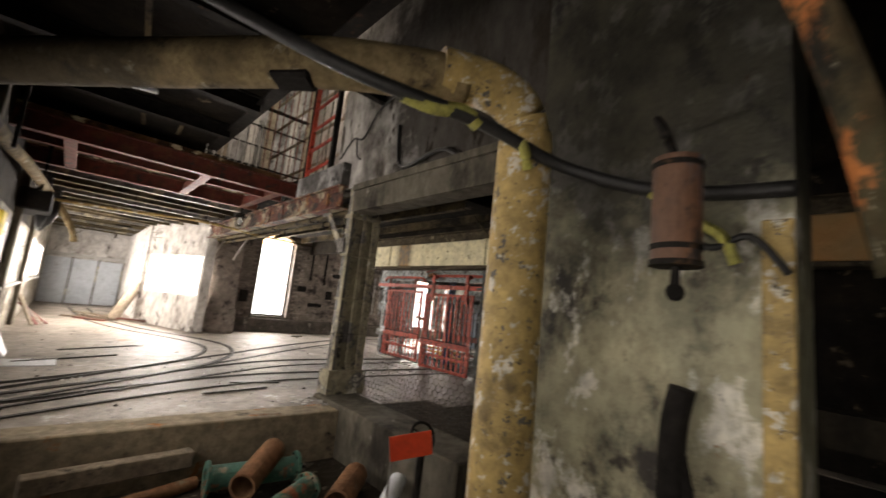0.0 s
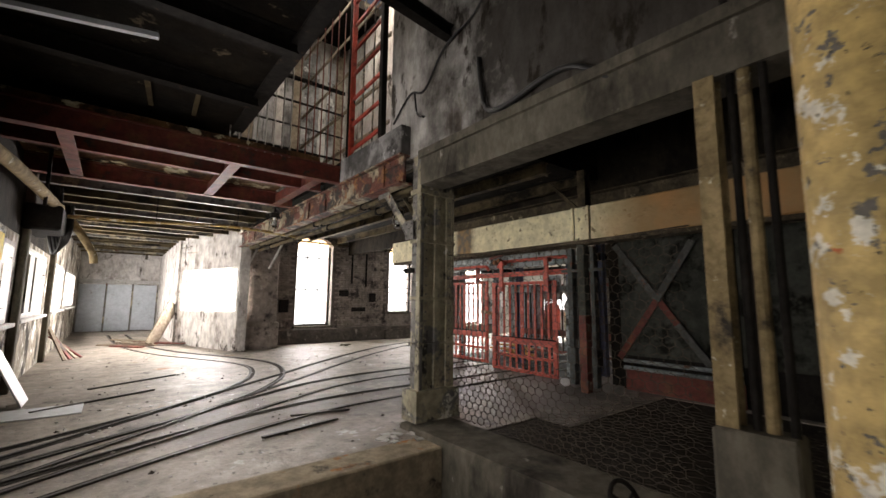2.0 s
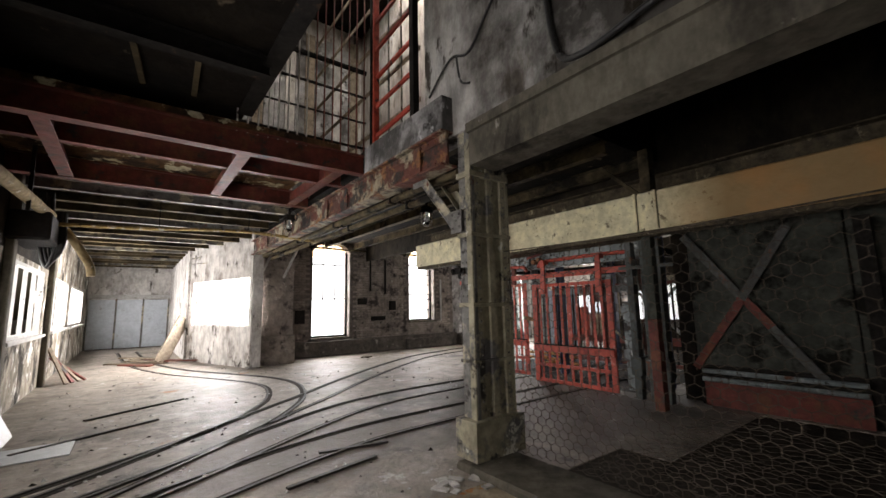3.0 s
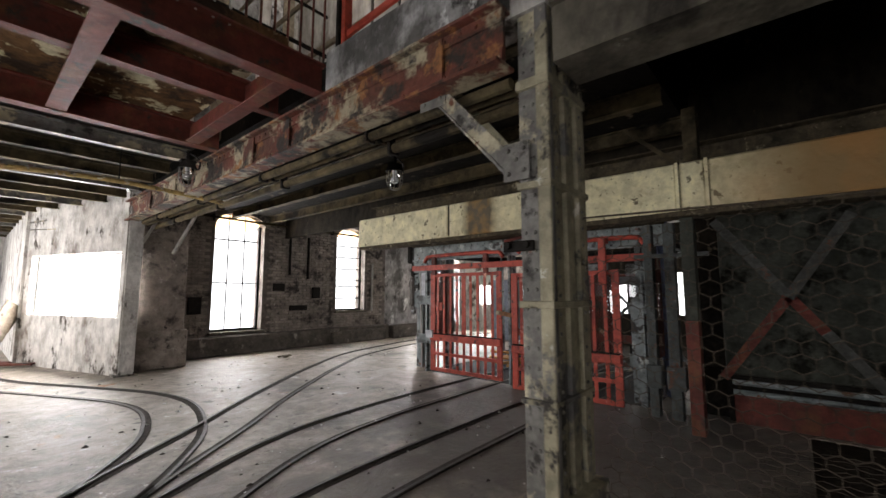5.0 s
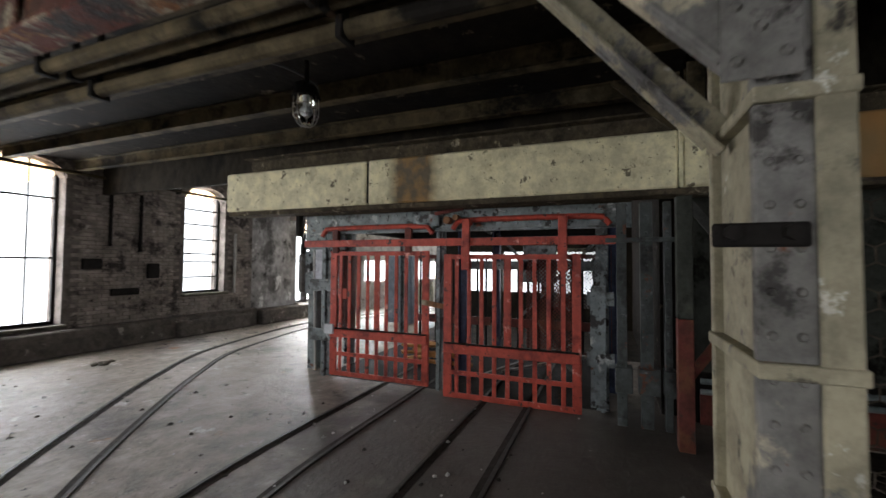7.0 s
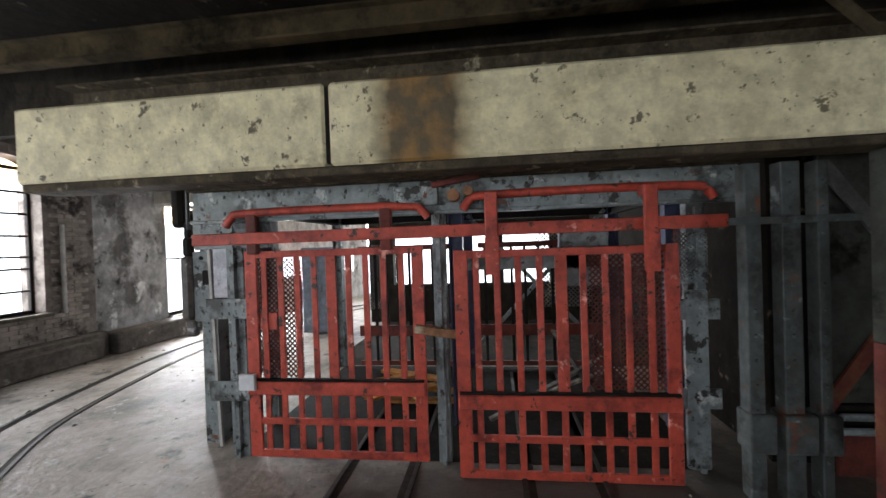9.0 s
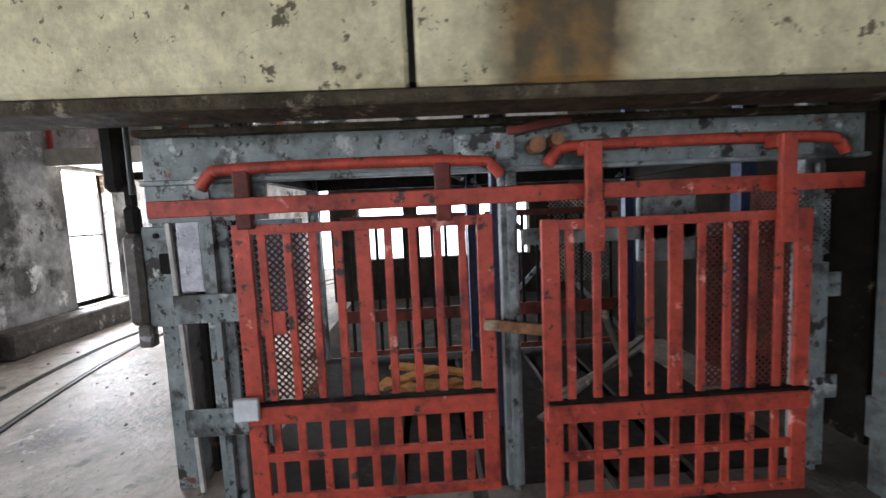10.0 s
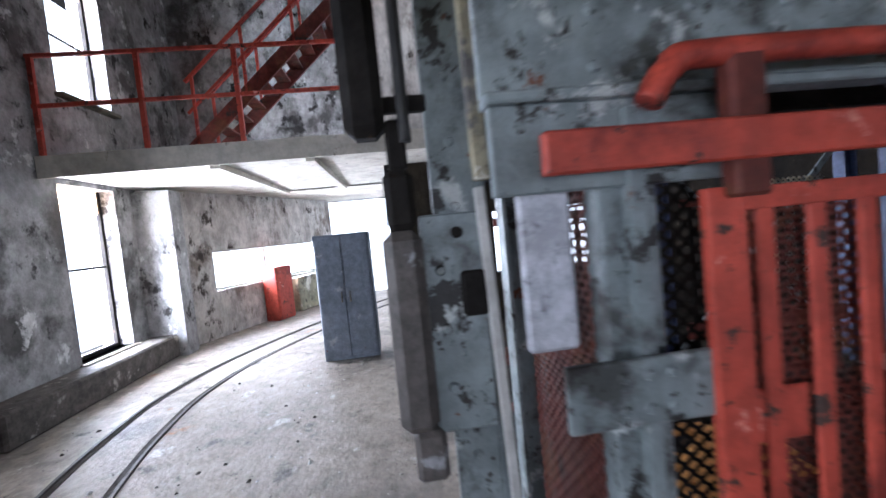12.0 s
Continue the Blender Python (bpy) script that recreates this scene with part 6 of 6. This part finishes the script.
tube(bm, [(3.13, 6.2, 3.75), (3.12, 5.8, 4.0), (3.13, 5.5, 3.95), (3.12, 5.1, 4.3), (3.13, 4.6, 4.45), (3.13, 4.3, 4.8)], 0.014, 6)
tube(bm, [(3.12, 5.7, 4.0), (3.13, 5.65, 3.7), (3.12, 5.5, 3.6)], 0.012, 6)
solid("loose_wire", bm, M_RUBBER, "tangled thin wire on the plaster wall", "wire")

# ---- crumbs of plaster, mortar and wood trodden over the floor ----
rng_d = random.Random(41)
for stuff_name, mat_d, count in (("plaster_crumbs", M_FRAME, 260), ("dirt_crumbs", M_GROOVE, 380)):
    bm = bmesh.new()
    for i in range(count):
        if i % 4 == 0:
            cx, cy = rng_d.uniform(7.6, 12.0), rng_d.uniform(11.3, 15.0)
        else:
            cx, cy = rng_d.uniform(-0.6, 6.2), rng_d.uniform(5.6, 14.6)
        r = 0.006 + 0.024 * rng_d.random() ** 3
        a0 = rng_d.uniform(0, 6.28)
        foot = [bm.verts.new((cx + r * rng_d.uniform(0.7, 1.5) * math.cos(a0 + j * 1.2566), cy + r * rng_d.uniform(0.7, 1.2) * math.sin(a0 + j * 1.2566), 0.001)) for j in range(5)]
        peak = bm.verts.new((cx, cy, r * rng_d.uniform(0.5, 1.1)))
        for j in range(5):
            bm.faces.new((foot[j], foot[(j + 1) % 5], peak))
    tagged(solid(stuff_name, bm, mat_d, "small crumbs of plaster and dirt strewn over the floor", "debris"), kind="stuff")

# ---- gallery over the north passage ----
bm = bmesh.new()
box(bm, 12.08, 19.9, 10.0, 15.37, 3.06, 3.26)
box(bm, 12.04, 12.08, 10.0, 15.36, 3.0, 3.29)
gallery = solid("gallery", bm, M_GALLERY, "whitewashed concrete gallery slab", "gallery", kind="structure")
for y in (13.2, 11.9):
    bm = bmesh.new()
    box(bm, 12.16, 15.99, y - 0.06, y + 0.06, 2.97, 3.058)
    part("gallery_joist", bm, M_GALLERY, gallery)
r = thing("gallery_railing", (12.1, 13.1, 3.3), "red steel railing along the gallery edge", "railing")
for y in (15.3, 14.0, 12.75, 11.3):
    bm = bmesh.new()
    box(bm, 12.085, 12.135, y - 0.03, y + 0.03, 3.2, 4.62)
    part("post", bm, M_RED, r)
for z in (3.95, 4.60):
    bm = bmesh.new()
    box(bm, 12.09, 12.13, 11.25, 15.35, z - 0.025, z + 0.025)
    part("rail", bm, M_RED, r)
sr = thing("gallery_stair", (12.9, 12.4, 3.5), "steep red steel stair with open treads", "stair")
for x in (12.5, 13.2):
    bm = bmesh.new()
    stick(bm, (x, 13.6, 3.5), (x, 11.0, 5.9), 0.04, 0.2)
    part("stringer", bm, M_REDOLD, sr)
    bm = bmesh.new()
    stick(bm, (x, 13.6, 4.5), (x, 11.0, 6.9), 0.035, 0.045)
    part("handrail", bm, M_RED, sr)
    bm = bmesh.new()
    stick(bm, (x, 13.6, 4.05), (x, 11.0, 6.45), 0.03, 0.035)
    part("mid_rail", bm, M_RED, sr)
    for i in range(4):
        y = 13.5 - 0.75 * i
        z = 3.5 + (13.6 - y) * 2.4 / 2.6
        bm = bmesh.new()
        box(bm, x - 0.02, x + 0.02, y - 0.02, y + 0.02, z, z + 1.0)
        part("baluster", bm, M_RED, sr)
for i in range(11):
    y, z = 13.45 - 0.22 * i, 3.66 + 0.203 * i
    bm = bmesh.new()
    box(bm, 12.52, 13.18, y - 0.1, y + 0.1, z - 0.015, z + 0.015)
    part("tread", bm, M_REDOLD, sr)
sr.location.z -= 0.20
cbt = thing("steel_cabinet", (12.45, 11.62, 0), "scuffed blue-grey steel cabinet on the floor", "cabinet")
bm = bmesh.new()
box(bm, 12.22, 12.68, 11.22, 12.02, 0.04, 1.9, 0.01)
part("body", bm, M_CAB, cbt)
for y0, y1 in ((11.25, 11.61), (11.63, 11.99)):
    bm = bmesh.new()
    box(bm, 12.20, 12.22, y0, y1, 0.1, 1.86, 0.004)
    leaf = part("door", bm, M_CAB, cbt)
    bm = bmesh.new()
    box(bm, 12.17, 12.20, y1 - 0.06 if y0 < 11.5 else y0 + 0.04, y1 - 0.04 if y0 < 11.5 else y0 + 0.06, 0.9, 1.05)
    part("handle", bm, M_STEEL, leaf)
rb = thing("red_locker", (16.75, 13.85, 0), "red metal locker under the window band", "locker")
bm = bmesh.new()
box(bm, -0.3, 0.3, -0.4, 0.0, 0, 1.3, 0.02, hall_turn @ pose(2.35, -0.02, 0))
part("body", bm, M_RED, rb)
bm = bmesh.new()
box(bm, -0.26, 0.26, -0.42, -0.4, 0.05, 1.25, 0.005, hall_turn @ pose(2.35, -0.02, 0))
part("door", bm, M_RED, rb)
bm = bmesh.new()
box(bm, -0.5, 0.5, -0.25, 0.0, 0, 0.92, 0.03, hall_turn @ pose(3.6, -0.01, 0))
solid("stone_block", bm, M_YWALL, "yellowish masonry block by the end wall", "block")

# ---- fittings on the brick wall ----
wp = thing("wall_pipe", (6.5, 15.28, 3.3), "thin ochre pipe along the top of the brick wall", "pipe")
bm = bmesh.new()
tube(bm, [(4.3, 15.27, 3.66 - 0.3), (7.0, 15.27, 3.42 - 0.1), (10.4, 15.27, 3.30)], 0.03, 8)
part("run", bm, M_JOIST, wp)
for x_ in (5.0, 7.4, 8.4):
    bm = bmesh.new()
    box(bm, x_ - 0.015, x_ + 0.015, 15.24, 15.37, 3.25, 3.42)
    part("clip", bm, M_DARK, wp)
bm = bmesh.new()
rod(bm, (9.98, 15.30, 0.9), (9.98, 15.30, 2.45), 0.035, 10)
solid("white_downpipe", bm, M_FRAME, "thin white pipe beside the arched window", "pipe")
for x_, z0, z1 in ((7.05, 2.0, 3.2), (7.62, 1.9, 3.1)):
    bm = bmesh.new()
    box(bm, x_ - 0.02, x_ + 0.02, 15.29, 15.36, z0, z1, 0.004)
    solid("wall_conduit_drop", bm, M_DARK, "sooty conduit on the brick wall", "conduit", "brick wall conduits")
for x_, z_, w_, h_ in ((7.35, 1.08, 0.26, 0.07), (7.9, 1.5, 0.12, 0.16), (6.75, 1.65, 0.16, 0.10), (4.7, 1.2, 0.14, 0.2)):
    bm = bmesh.new()
    box(bm, x_ - w_, x_ + w_, 15.28, 15.36, z_ - h_, z_ + h_, 0.01)
    solid("junction_box", bm, M_DARK, "sooty metal box on the brick wall", "junction box", "brick wall boxes")
random.seed(21)
bm = bmesh.new()
for i in range(14):
    r_ = random.uniform(0.02, 0.06)
    bmesh.ops.create_icosphere(bm, subdivisions=1, radius=r_, matrix=Matrix.Translation((6.2 + random.gauss(0, 0.1), 13.9 + random.gauss(0, 0.06), r_ * 0.4)) @ Matrix.Diagonal((1, 0.8, 0.55, 1)))
solid("rubble_heap", bm, M_CONC, "small heap of rubble on the floor", "rubble", kind="stuff")

# ---- bricks of the north wall, last ----
random.seed(11)
bricks = []
for v in range(3):
    bm = bmesh.new()
    box(bm, -0.122, 0.122, -0.05, 0.0, -0.034, 0.034, 0.006)
    for vv in bm.verts:
        vv.co += Vector((random.uniform(-0.004, 0.004), random.uniform(-0.003, 0.003), random.uniform(-0.003, 0.003)))
    bricks.append(mesh_from("brick", bm, M_BRICKW))
rest = bmesh.new()
count = 0
row = 0
z = 0.47
while z < 3.5:
    off = 0.13 if row % 2 else 0.0
    x_ = 4.35 + off
    while x_ < 10.45:
        free = all(not (x_ + 0.125 > a - 0.02 and x_ - 0.125 < b + 0.02 and z + 0.04 > c and z - 0.04 < min(dd, 3.3) + 0.35) for a, b, c, dd in NW[:3])
        if free and random.random() > 0.02:
            y_ = 15.37 - random.uniform(-0.036, -0.026)
            if 6.3 < x_ < 8.7 and count < 300:
                piece("brick", random.choice(bricks), wall_north, (x_, y_, z))
                count += 1
            else:
                box(rest, x_ - 0.122, x_ + 0.122, y_ - 0.05, y_, z - 0.034, z + 0.034)
        x_ += 0.26
    z += 0.079
    row += 1
ob = part("brickwork", rest, M_BRICKW, wall_north)
tagged(ob, kind="stuff")
for o in bpy.data.objects:
    if o.parent and o.name.split(".")[0] in ("rivets", "perforated_sheet", "mesh_panel", "wire_mesh", "wire_guard", "bolts"):
        o["kind"] = "stuff"
